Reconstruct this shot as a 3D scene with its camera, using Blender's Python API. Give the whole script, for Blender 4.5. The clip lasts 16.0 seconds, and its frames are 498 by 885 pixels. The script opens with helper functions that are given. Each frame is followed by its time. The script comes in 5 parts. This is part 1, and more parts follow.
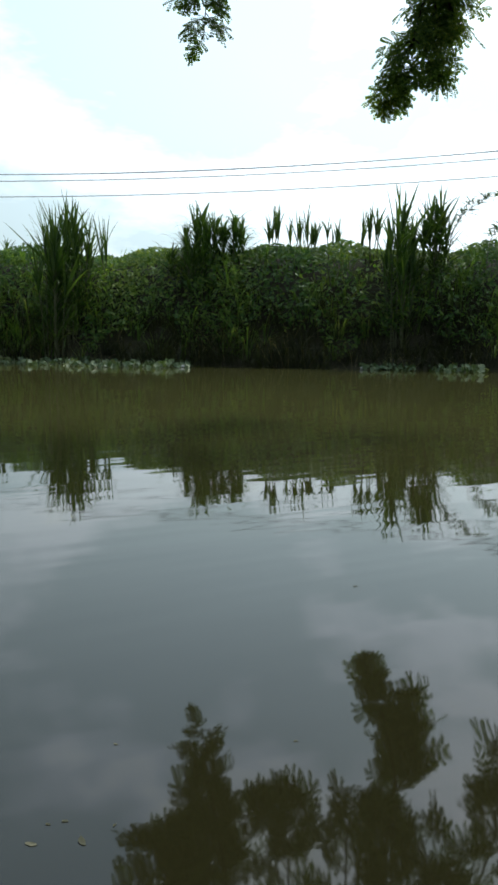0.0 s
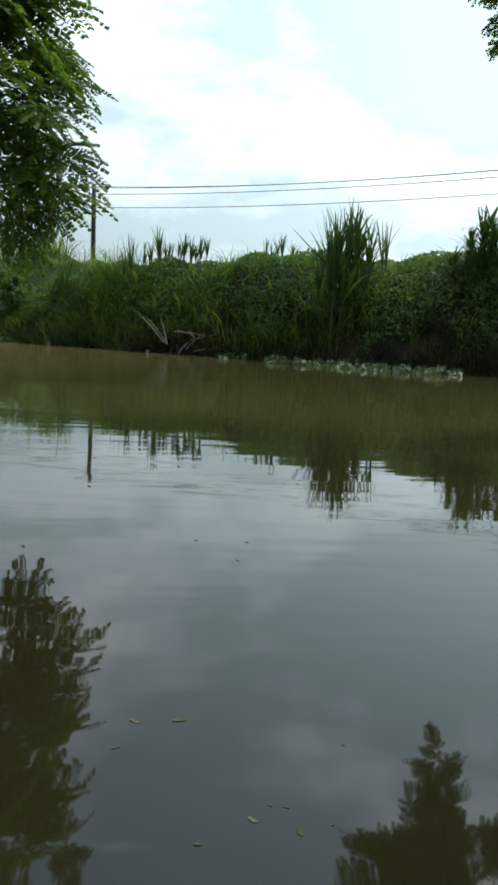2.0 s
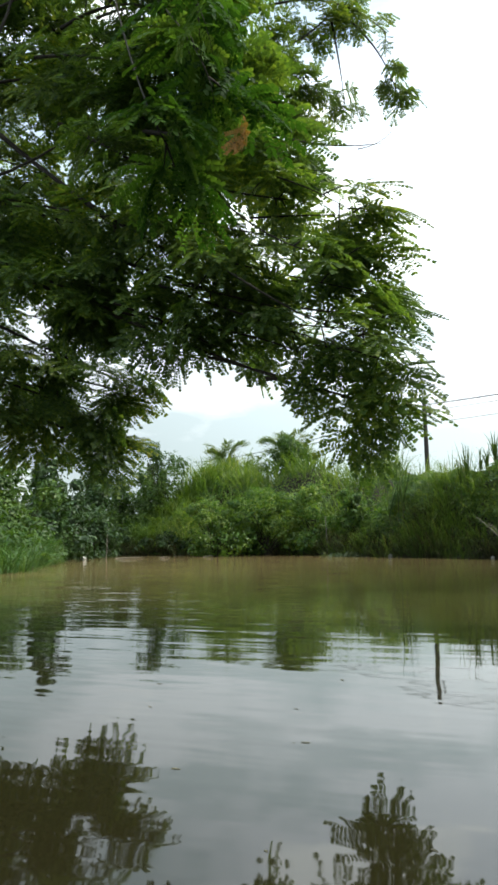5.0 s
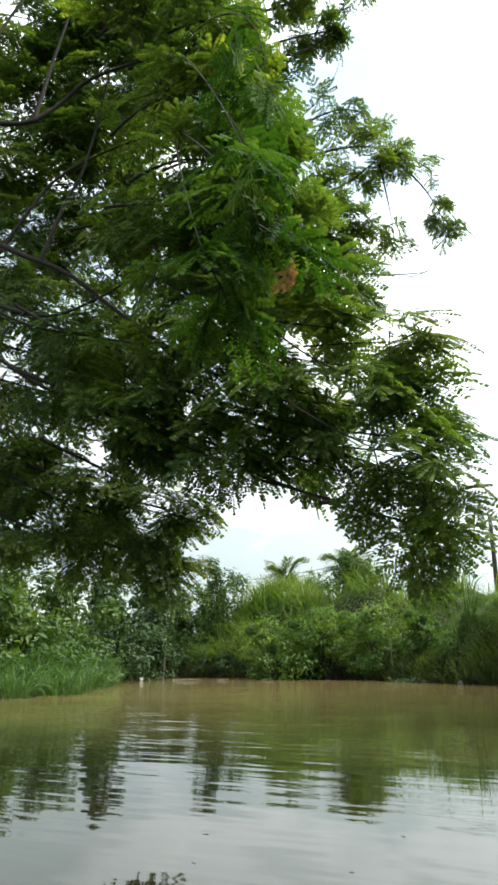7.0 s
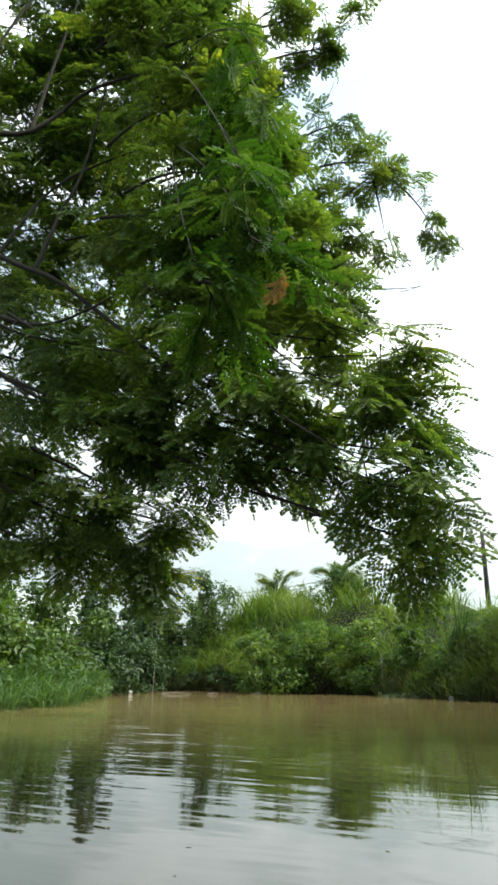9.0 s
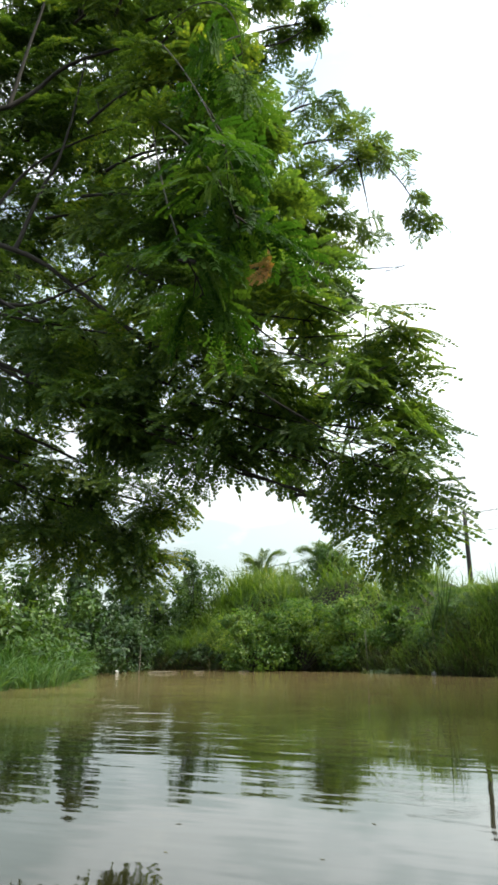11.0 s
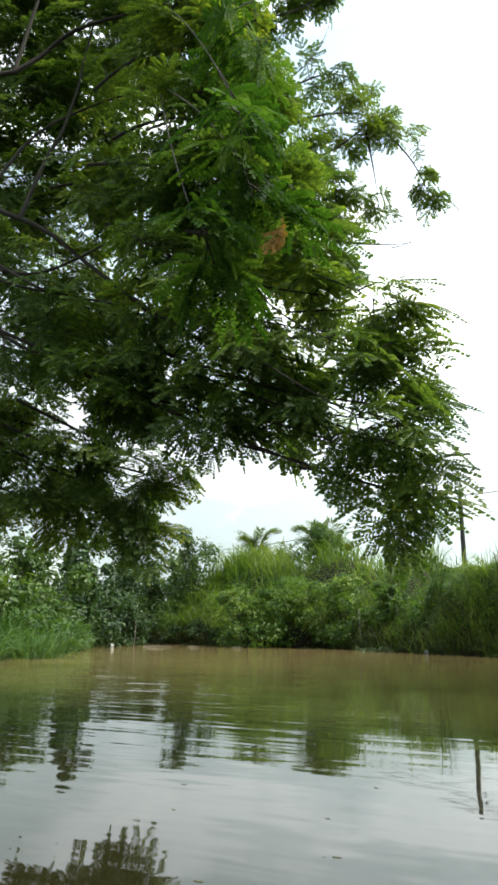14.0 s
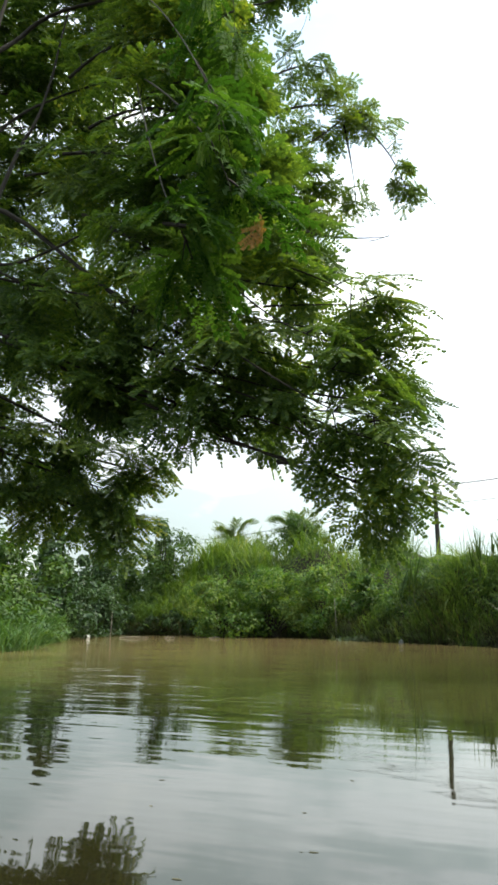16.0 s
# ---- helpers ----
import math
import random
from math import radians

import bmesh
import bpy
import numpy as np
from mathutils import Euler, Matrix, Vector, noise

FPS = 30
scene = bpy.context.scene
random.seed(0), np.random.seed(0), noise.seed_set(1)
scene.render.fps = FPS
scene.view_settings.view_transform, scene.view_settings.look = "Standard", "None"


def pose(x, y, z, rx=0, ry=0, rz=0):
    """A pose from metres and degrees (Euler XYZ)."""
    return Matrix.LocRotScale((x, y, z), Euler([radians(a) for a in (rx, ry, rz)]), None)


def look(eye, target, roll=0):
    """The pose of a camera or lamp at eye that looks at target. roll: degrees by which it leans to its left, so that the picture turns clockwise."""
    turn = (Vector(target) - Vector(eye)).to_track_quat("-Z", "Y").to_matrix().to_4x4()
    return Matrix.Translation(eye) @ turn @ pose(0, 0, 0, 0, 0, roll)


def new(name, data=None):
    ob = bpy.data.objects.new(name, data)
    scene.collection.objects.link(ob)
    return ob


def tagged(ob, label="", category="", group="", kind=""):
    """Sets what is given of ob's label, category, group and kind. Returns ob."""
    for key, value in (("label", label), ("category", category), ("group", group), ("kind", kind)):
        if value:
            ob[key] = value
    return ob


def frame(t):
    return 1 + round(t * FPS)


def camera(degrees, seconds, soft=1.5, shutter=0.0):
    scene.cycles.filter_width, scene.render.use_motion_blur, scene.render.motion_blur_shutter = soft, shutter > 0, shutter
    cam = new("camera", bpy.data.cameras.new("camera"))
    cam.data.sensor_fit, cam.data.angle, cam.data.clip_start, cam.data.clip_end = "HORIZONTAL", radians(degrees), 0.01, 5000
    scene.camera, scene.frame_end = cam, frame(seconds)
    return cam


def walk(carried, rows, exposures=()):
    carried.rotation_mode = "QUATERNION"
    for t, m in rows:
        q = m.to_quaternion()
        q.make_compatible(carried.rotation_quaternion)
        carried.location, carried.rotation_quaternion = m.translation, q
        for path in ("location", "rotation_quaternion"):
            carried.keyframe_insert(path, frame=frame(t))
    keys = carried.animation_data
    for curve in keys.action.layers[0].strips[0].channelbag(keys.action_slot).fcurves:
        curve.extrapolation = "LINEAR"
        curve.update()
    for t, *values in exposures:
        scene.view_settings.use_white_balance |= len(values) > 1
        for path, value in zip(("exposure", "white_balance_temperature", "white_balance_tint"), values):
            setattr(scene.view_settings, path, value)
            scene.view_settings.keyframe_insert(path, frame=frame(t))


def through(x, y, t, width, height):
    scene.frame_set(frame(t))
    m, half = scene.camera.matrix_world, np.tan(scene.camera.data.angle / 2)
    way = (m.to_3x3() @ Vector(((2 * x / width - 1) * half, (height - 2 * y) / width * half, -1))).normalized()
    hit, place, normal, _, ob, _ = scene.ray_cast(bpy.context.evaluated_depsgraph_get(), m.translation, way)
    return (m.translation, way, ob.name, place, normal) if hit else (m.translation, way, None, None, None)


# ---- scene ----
# ---------------------------------------------------------------- camera
EYE = (0.0, 0.0, 0.6)


def aim(yaw, pitch, roll, dx=0.0, dy=0.0, dz=0.0):
    """Pose at the standing point: yaw to the left of +y, pitch up, roll to the camera's left."""
    y, p = radians(yaw), radians(pitch)
    eye = Vector(EYE) + Vector((dx, dy, dz))
    way = Vector((-math.sin(y) * math.cos(p), math.cos(y) * math.cos(p), math.sin(p)))
    return look(eye, eye + way, roll)


cam = camera(38.68, 16.0, 3.0)
walk(cam, [
    (0, aim(0.00, -8.34, 0.66, 0.006, 0.002, 0.001)),
    (0.5, aim(5.60, -9.61, 1.26, 0.007, 0.002, 0.001)),
    (1, aim(9.66, -10.06, 1.36, 0.010, 0.003, 0.002)),
    (1.5, aim(15.83, -8.87, 1.90, 0.015, 0.004, 0.005)),
    (2, aim(21.26, -8.64, 2.82, 0.016, 0.012, -0.003)),
    (2.5, aim(26.13, -8.22, 3.88, -0.004, 0.005, -0.019)),
    (3, aim(30.67, -7.00, 3.88, -0.009, 0.001, -0.015)),
    (3.5, aim(36.32, -4.54, 3.86, 0.001, -0.007, 0.012)),
    (4, aim(40.36, -2.57, 2.32, 0.007, -0.009, 0.028)),
    (4.5, aim(44.61, 2.89, 2.21, -0.003, -0.008, 0.004)),
    (5, aim(48.10, 7.93, -1.06, -0.030, -0.012, -0.039)),
    (7.5, aim(53.34, 18.55, 0.57, 0.018, 0.028, 0.024)),
    (8, aim(53.59, 19.18, 1.22, 0.024, 0.037, 0.020)),
    (8.5, aim(53.18, 19.18, 0.66, 0.019, 0.037, 0.012)),
    (9, aim(52.43, 18.26, 0.32, 0.017, 0.033, 0.007)),
    (11.5, aim(50.75, 16.02, -0.80, 0.008, 0.017, 0.014)),
    (12, aim(50.25, 15.15, -1.01, -0.002, 0.004, 0.015)),
    (12.5, aim(49.82, 14.87, -0.72, -0.002, -0.009, 0.006)),
    (13, aim(50.65, 15.01, 0.06, -0.012, -0.017, -0.012)),
    (13.5, aim(50.77, 15.03, 0.34, -0.022, -0.020, -0.028)),
    (14, aim(50.80, 14.95, 0.59, -0.026, -0.017, -0.030)),
    (14.5, aim(50.64, 14.66, 0.52, -0.019, -0.012, -0.013)),
    (15, aim(50.70, 14.43, 0.74, -0.006, -0.010, 0.007)),
    (15.5, aim(50.43, 14.57, 0.51, -0.009, -0.019, 0.008)),
    (16, aim(48.85, 14.17, 0.19, -0.022, -0.027, -0.005)),
], [(0.0, 0.1, 6150, 6), (1.5, 0.12, 6150, 6), (3.5, 0.27, 6300, 6), (5.0, 0.7, 6550, 8), (8.0, 0.9, 6750, 7), (12.5, 0.9, 6750, 7), (16.0, 0.9, 6750, 7)])

# ---------------------------------------------------------------- light
SUN_AZ, SUN_EL = 42.0, 52.0      # degrees to the right of +y, and above the horizon
world = bpy.data.worlds.new("hazy_sky")
scene.world = world
world.use_nodes = True
wn, wl = world.node_tree.nodes, world.node_tree.links
wn.clear()
w_out = wn.new("ShaderNodeOutputWorld")
w_bg = wn.new("ShaderNodeBackground")
sky = wn.new("ShaderNodeTexSky")
sky.sky_type = "NISHITA"
sky.sun_disc = False
sky.sun_elevation = radians(SUN_EL)
sky.sun_rotation = radians(SUN_AZ)
sky.air_density, sky.dust_density, sky.ozone_density = 1.0, 3.0, 1.0
w_tc = wn.new("ShaderNodeTexCoord")
w_map = wn.new("ShaderNodeMapping")
w_map.inputs["Scale"].default_value = (1.0, 1.0, 2.6)
w_map.inputs["Location"].default_value = (3.1, 1.7, 0.4)
w_noise = wn.new("ShaderNodeTexNoise")
w_noise.inputs["Scale"].default_value = 2.4
w_noise.inputs["Detail"].default_value = 7.0
w_noise.inputs["Roughness"].default_value = 0.58
w_ramp = wn.new("ShaderNodeMapRange")
w_ramp.inputs["From Min"].default_value = 0.45
w_ramp.inputs["From Max"].default_value = 0.62
w_sep = wn.new("ShaderNodeSeparateXYZ")
w_haze = wn.new("ShaderNodeMapRange")          # the haze closes the sky towards the horizon
w_haze.inputs["From Min"].default_value = 0.9
w_haze.inputs["From Max"].default_value = 0.25
w_haze.inputs["To Max"].default_value = 0.85
w_max = wn.new("ShaderNodeMath")
w_max.operation = "MAXIMUM"
w_gain = wn.new("ShaderNodeVectorMath")
w_gain.operation = "MULTIPLY"
w_gain.inputs[1].default_value = (0.138, 0.147, 0.150)      # moist haze greys the blue towards teal
w_mix = wn.new("ShaderNodeMix")
w_mix.data_type = "RGBA"
w_mix.inputs["B"].default_value = (0.94, 1.01, 1.04, 1.0)
wl.new(w_tc.outputs["Generated"], w_map.inputs["Vector"])
wl.new(w_map.outputs["Vector"], w_noise.inputs["Vector"])
wl.new(w_noise.outputs["Fac"], w_ramp.inputs["Value"])
wl.new(w_tc.outputs["Generated"], w_sep.inputs["Vector"])
wl.new(w_sep.outputs["Z"], w_haze.inputs["Value"])
wl.new(w_ramp.outputs["Result"], w_max.inputs[0])
wl.new(w_haze.outputs["Result"], w_max.inputs[1])
wl.new(sky.outputs["Color"], w_gain.inputs[0])
wl.new(w_max.outputs["Value"], w_mix.inputs["Factor"])
wl.new(w_gain.outputs["Vector"], w_mix.inputs["A"])
w_puff = wn.new("ShaderNodeValToRGB")           # thicker and thinner cloud
w_puff.color_ramp.elements[0].position, w_puff.color_ramp.elements[0].color = 0.45, (0.70, 0.76, 0.76, 1)
w_puff.color_ramp.elements[1].position, w_puff.color_ramp.elements[1].color = 0.54, (1.0, 1.0, 1.0, 1)
w_thick = wn.new("ShaderNodeMix")
w_thick.data_type, w_thick.blend_type = "RGBA", "MULTIPLY"
w_thick.inputs["Factor"].default_value = 1.0
wl.new(w_noise.outputs["Fac"], w_puff.inputs["Fac"])
wl.new(w_mix.outputs["Result"], w_thick.inputs["A"])
wl.new(w_puff.outputs["Color"], w_thick.inputs["B"])
w_dot = wn.new("ShaderNodeVectorMath")           # the haze brightens towards the sun
w_dot.operation = "DOT_PRODUCT"
w_dot.inputs[1].default_value = (math.sin(radians(SUN_AZ)) * math.cos(radians(SUN_EL)), math.cos(radians(SUN_AZ)) * math.cos(radians(SUN_EL)), math.sin(radians(SUN_EL)))
w_glow = wn.new("ShaderNodeMapRange")
w_glow.inputs["From Min"].default_value, w_glow.inputs["From Max"].default_value = 0.0, 0.7
w_glow.inputs["To Min"].default_value, w_glow.inputs["To Max"].default_value = 0.62, 1.22
w_lit = wn.new("ShaderNodeVectorMath")
w_lit.operation = "SCALE"
wl.new(w_tc.outputs["Generated"], w_dot.inputs[0])
wl.new(w_dot.outputs["Value"], w_glow.inputs["Value"])
wl.new(w_thick.outputs["Result"], w_lit.inputs[0])
wl.new(w_glow.outputs["Result"], w_lit.inputs["Scale"])
w_up = wn.new("ShaderNodeMapRange")             # a veiled sky is brighter overhead than at the horizon
w_up.inputs["From Max"].default_value = 0.7
w_up.inputs["To Min"].default_value, w_up.inputs["To Max"].default_value = 0.76, 1.16
w_veil = wn.new("ShaderNodeVectorMath")
w_veil.operation = "SCALE"
wl.new(w_sep.outputs["Z"], w_up.inputs["Value"])
wl.new(w_lit.outputs["Vector"], w_veil.inputs[0])
wl.new(w_up.outputs["Result"], w_veil.inputs["Scale"])
wl.new(w_veil.outputs["Vector"], w_bg.inputs["Color"])
w_bg.inputs["Strength"].default_value = 1.36
wl.new(w_bg.outputs["Background"], w_out.inputs["Surface"])

sun = new("sun", bpy.data.lights.new("sun", "SUN"))
sun.data.energy, sun.data.angle, sun.data.color = 2.7, radians(8.0), (1.0, 0.94, 0.84)
_a, _e = radians(SUN_AZ), radians(SUN_EL)
sun.matrix_world = look((0, 0, 30), Vector((0, 0, 30)) - Vector((math.sin(_a) * math.cos(_e), math.cos(_a) * math.cos(_e), math.sin(_e))))


# ---------------------------------------------------------------- materials
def nodes_of(name):
    m = bpy.data.materials.new(name)
    m.use_nodes = True
    n, l = m.node_tree.nodes, m.node_tree.links
    n.clear()
    return m, n, l, n.new("ShaderNodeOutputMaterial")


def ramp_node(n, stops):
    r = n.new("ShaderNodeValToRGB")
    while len(r.color_ramp.elements) < len(stops):
        r.color_ramp.elements.new(0.5)
    for e, (p, c) in zip(r.color_ramp.elements, stops):
        e.position, e.color = p, (*c, 1.0)
    return r


def leaf_material(name, stops, through=0.4, gloss=0.45, patch=0.6, per_object=False, glow=1.5, sheen=0.22):
    """Foliage: colour varies leaf by leaf and, more slowly, from place to place; light comes through the blade."""
    m, n, l, out = nodes_of(name)
    if per_object:
        src = n.new("ShaderNodeObjectInfo").outputs["Random"]
    else:
        src = n.new("ShaderNodeNewGeometry").outputs["Random Per Island"]
    tc = n.new("ShaderNodeTexCoord")
    big = n.new("ShaderNodeTexNoise")
    big.inputs["Scale"].default_value = patch
    big.inputs["Detail"].default_value = 3.0
    l.new(tc.outputs["Object"], big.inputs["Vector"])
    mixv = n.new("ShaderNodeMath")
    mixv.operation = "MULTIPLY_ADD"
    mixv.inputs[1].default_value = 0.55
    sub = n.new("ShaderNodeMath")
    sub.operation = "MULTIPLY_ADD"
    sub.inputs[1].default_value = 1.3
    sub.inputs[2].default_value = -0.42
    l.new(big.outputs["Fac"], sub.inputs[0])
    l.new(src, mixv.inputs[0])
    l.new(sub.outputs["Value"], mixv.inputs[2])
    r = ramp_node(n, stops)
    l.new(mixv.outputs["Value"], r.inputs["Fac"])
    bs = n.new("ShaderNodeBsdfPrincipled")
    bs.inputs["Roughness"].default_value = gloss
    bs.inputs["Specular IOR Level"].default_value = sheen
    l.new(r.outputs["Color"], bs.inputs["Base Color"])
    tr = n.new("ShaderNodeBsdfTranslucent")
    tint = n.new("ShaderNodeMix")
    tint.data_type, tint.blend_type = "RGBA", "MULTIPLY"
    tint.inputs["Factor"].default_value = 1.0
    tint.inputs["B"].default_value = (1.22 * glow, 1.22 * glow, 0.42 * glow, 1)
    l.new(r.outputs["Color"], tint.inputs["A"])
    l.new(tint.outputs["Result"], tr.inputs["Color"])
    mx = n.new("ShaderNodeMixShader")
    mx.inputs["Fac"].default_value = through
    l.new(bs.outputs["BSDF"], mx.inputs[1])
    l.new(tr.outputs["BSDF"], mx.inputs[2])
    l.new(mx.outputs["Shader"], out.inputs["Surface"])
    return m


def rough_material(name, stops, scale=6.0, rough=0.85, bump=0.4, stretch=(1, 1, 1), metal=0.0):
    m, n, l, out = nodes_of(name)
    tc = n.new("ShaderNodeTexCoord")
    mp = n.new("ShaderNodeMapping")
    mp.inputs["Scale"].default_value = stretch
    l.new(tc.outputs["Object"], mp.inputs["Vector"])
    a = n.new("ShaderNodeTexNoise")
    a.inputs["Scale"].default_value = scale
    a.inputs["Detail"].default_value = 8.0
    b = n.new("ShaderNodeTexNoise")
    b.inputs["Scale"].default_value = scale * 0.13
    for t in (a, b):
        l.new(mp.outputs["Vector"], t.inputs["Vector"])
    mi = n.new("ShaderNodeMath")
    mi.operation = "MULTIPLY_ADD"
    mi.inputs[1].default_value = 0.6
    h = n.new("ShaderNodeMath")
    h.operation = "MULTIPLY"
    h.inputs[1].default_value = 0.4
    l.new(b.outputs["Fac"], h.inputs[0])
    l.new(a.outputs["Fac"], mi.inputs[0])
    l.new(h.outputs["Value"], mi.inputs[2])
    r = ramp_node(n, stops)
    l.new(mi.outputs["Value"], r.inputs["Fac"])
    bs = n.new("ShaderNodeBsdfPrincipled")
    bs.inputs["Roughness"].default_value = rough
    bs.inputs["Metallic"].default_value = metal
    bs.inputs["Specular IOR Level"].default_value = 0.3
    l.new(r.outputs["Color"], bs.inputs["Base Color"])
    bp = n.new("ShaderNodeBump")
    bp.inputs["Strength"].default_value = bump
    bp.inputs["Distance"].default_value = 0.02
    l.new(a.outputs["Fac"], bp.inputs["Height"])
    l.new(bp.outputs["Normal"], bs.inputs["Normal"])
    l.new(bs.outputs["BSDF"], out.inputs["Surface"])
    return m


def water_material():
    """Still, silty canal water: a smooth film with faint ripples over a murky olive-brown body."""
    m, n, l, out = nodes_of("silty_water")
    tc = n.new("ShaderNodeTexCoord")
    heights = []
    for scale, stretch, amount in ((0.55, (1.0, 0.62, 1.0), 0.040), (2.6, (1.9, 0.42, 1.0), 0.0110), (11.0, (1.2, 0.5, 1.0), 0.0004)):
        mp = n.new("ShaderNodeMapping")
        mp.vector_type = "TEXTURE"
        mp.inputs["Scale"].default_value = stretch
        mp.inputs["Rotation"].default_value = (0, 0, 0.45)
        t = n.new("ShaderNodeTexNoise")
        t.inputs["Scale"].default_value = scale
        t.inputs["Detail"].default_value = 1.5
        k = n.new("ShaderNodeMath")
        k.operation = "MULTIPLY"
        k.inputs[1].default_value = amount
        l.new(tc.outputs["Object"], mp.inputs["Vector"])
        l.new(mp.outputs["Vector"], t.inputs["Vector"])
        l.new(t.outputs["Fac"], k.inputs[0])
        heights.append(k)
    # rippled patches and glassy patches
    gust = n.new("ShaderNodeTexNoise")
    gust.inputs["Scale"].default_value = 0.16
    gust.inputs["Detail"].default_value = 2.0
    l.new(tc.outputs["Object"], gust.inputs["Vector"])
    gr = n.new("ShaderNodeMapRange")
    gr.inputs["From Min"].default_value, gr.inputs["From Max"].default_value = 0.42, 0.62
    gr.inputs["To Min"].default_value, gr.inputs["To Max"].default_value = 0.4, 1.0
    l.new(gust.outputs["Fac"], gr.inputs["Value"])
    add = n.new("ShaderNodeMath")
    add.operation = "ADD"
    l.new(heights[0].outputs["Value"], add.inputs[0])
    l.new(heights[1].outputs["Value"], add.inputs[1])
    add2 = n.new("ShaderNodeMath")
    add2.operation = "ADD"
    l.new(add.outputs["Value"], add2.inputs[0])
    l.new(heights[2].outputs["Value"], add2.inputs[1])
    mul = n.new("ShaderNodeMath")
    mul.operation = "MULTIPLY"
    l.new(add2.outputs["Value"], mul.inputs[0])
    side = n.new("ShaderNodeSeparateXYZ")
    l.new(tc.outputs["Object"], side.inputs["Vector"])
    calm = n.new("ShaderNodeMapRange")            # the water lies calmer away from the channel's mouth
    calm.inputs["From Min"].default_value, calm.inputs["From Max"].default_value = -3.0, -10.0
    calm.inputs["To Min"].default_value, calm.inputs["To Max"].default_value = 0.5, 2.1
    l.new(side.outputs["X"], calm.inputs["Value"])
    both = n.new("ShaderNodeMath")
    both.operation = "MULTIPLY"
    l.new(gr.outputs["Result"], both.inputs[0])
    l.new(calm.outputs["Result"], both.inputs[1])
    l.new(both.outputs["Value"], mul.inputs[1])
    bp = n.new("ShaderNodeBump")
    bp.inputs["Strength"].default_value = 0.55
    bp.inputs["Distance"].default_value = 1.0
    l.new(mul.outputs["Value"], bp.inputs["Height"])
    silt = n.new("ShaderNodeTexNoise")
    silt.inputs["Scale"].default_value = 0.22
    silt.inputs["Detail"].default_value = 4.0
    l.new(tc.outputs["Object"], silt.inputs["Vector"])
    # body colour by the near bank, darkened to stand for the trees' shade
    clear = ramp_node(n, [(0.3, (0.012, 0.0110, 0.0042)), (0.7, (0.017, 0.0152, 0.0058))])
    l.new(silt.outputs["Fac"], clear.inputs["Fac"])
    unshaded = ramp_node(n, [(0.3, (0.046, 0.046, 0.0155)), (0.7, (0.062, 0.061, 0.0205))])
    l.new(silt.outputs["Fac"], unshaded.inputs["Fac"])
    shade_axis = n.new("ShaderNodeSeparateXYZ")
    l.new(tc.outputs["Object"], shade_axis.inputs["Vector"])
    shade_edge = n.new("ShaderNodeMapRange")         # body colour brightens outward, past the painted tree shade
    shade_edge.inputs["From Min"].default_value, shade_edge.inputs["From Max"].default_value = 2.0, 5.5
    l.new(shade_axis.outputs["Y"], shade_edge.inputs["Value"])
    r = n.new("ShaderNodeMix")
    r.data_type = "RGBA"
    l.new(shade_edge.outputs["Result"], r.inputs["Factor"])
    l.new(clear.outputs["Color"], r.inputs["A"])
    l.new(unshaded.outputs["Color"], r.inputs["B"])
    mud = ramp_node(n, [(0.3, (0.185, 0.140, 0.058)), (0.7, (0.258, 0.193, 0.084))])
    l.new(silt.outputs["Fac"], mud.inputs["Fac"])
    sep = n.new("ShaderNodeSeparateXYZ")
    l.new(tc.outputs["Object"], sep.inputs["Vector"])
    leftward = n.new("ShaderNodeMapRange")           # the body colour turns browner and paler to the left
    leftward.inputs["From Min"].default_value, leftward.inputs["From Max"].default_value = -5.0, -14.0
    l.new(sep.outputs["X"], leftward.inputs["Value"])
    body = n.new("ShaderNodeMix")
    body.data_type = "RGBA"
    l.new(leftward.outputs["Result"], body.inputs["Factor"])
    l.new(r.outputs["Result"], body.inputs["A"])
    l.new(mud.outputs["Color"], body.inputs["B"])
    bs = n.new("ShaderNodeBsdfPrincipled")
    bs.inputs["Roughness"].default_value = 0.03
    bs.inputs["IOR"].default_value = 1.5
    bs.inputs["Specular IOR Level"].default_value = 0.5
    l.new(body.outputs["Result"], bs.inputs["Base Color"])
    l.new(bp.outputs["Normal"], bs.inputs["Normal"])
    l.new(bs.outputs["BSDF"], out.inputs["Surface"])
    return m


WATER = water_material()
SOIL = rough_material("bank_soil", [(0.25, (0.014, 0.014, 0.008)), (0.55, (0.028, 0.026, 0.013)), (0.8, (0.030, 0.040, 0.014))], 4.0, 0.95, 0.6)
BARK = rough_material("tree_bark", [(0.3, (0.012, 0.010, 0.008)), (0.7, (0.034, 0.029, 0.022))], 9.0, 0.9, 0.8, (1, 1, 0.35))
POLE_WOOD = rough_material("pole_timber", [(0.3, (0.014, 0.013, 0.012)), (0.7, (0.040, 0.036, 0.032))], 5.0, 0.85, 0.4, (1, 1, 0.1))
WIRE = rough_material("weathered_wire", [(0.3, (0.035, 0.035, 0.035)), (0.7, (0.07, 0.07, 0.07))], 3.0, 0.5, 0.0)
DARK_METAL = rough_material("dark_metal", [(0.3, (0.03, 0.03, 0.035)), (0.7, (0.07, 0.07, 0.07))], 12.0, 0.5, 0.2, metal=0.5)
ROOF_TIN = rough_material("grey_roofing", [(0.3, (0.11, 0.12, 0.125)), (0.7, (0.18, 0.19, 0.195))], 2.0, 0.6, 0.3)
PLASTER = rough_material("white_plaster", [(0.3, (0.62, 0.62, 0.60)), (0.7, (0.80, 0.80, 0.78))], 2.0, 0.8, 0.2)
DARK_GLASS = rough_material("dark_window", [(0.3, (0.02, 0.02, 0.025)), (0.7, (0.04, 0.045, 0.05))], 2.0, 0.1, 0.0)
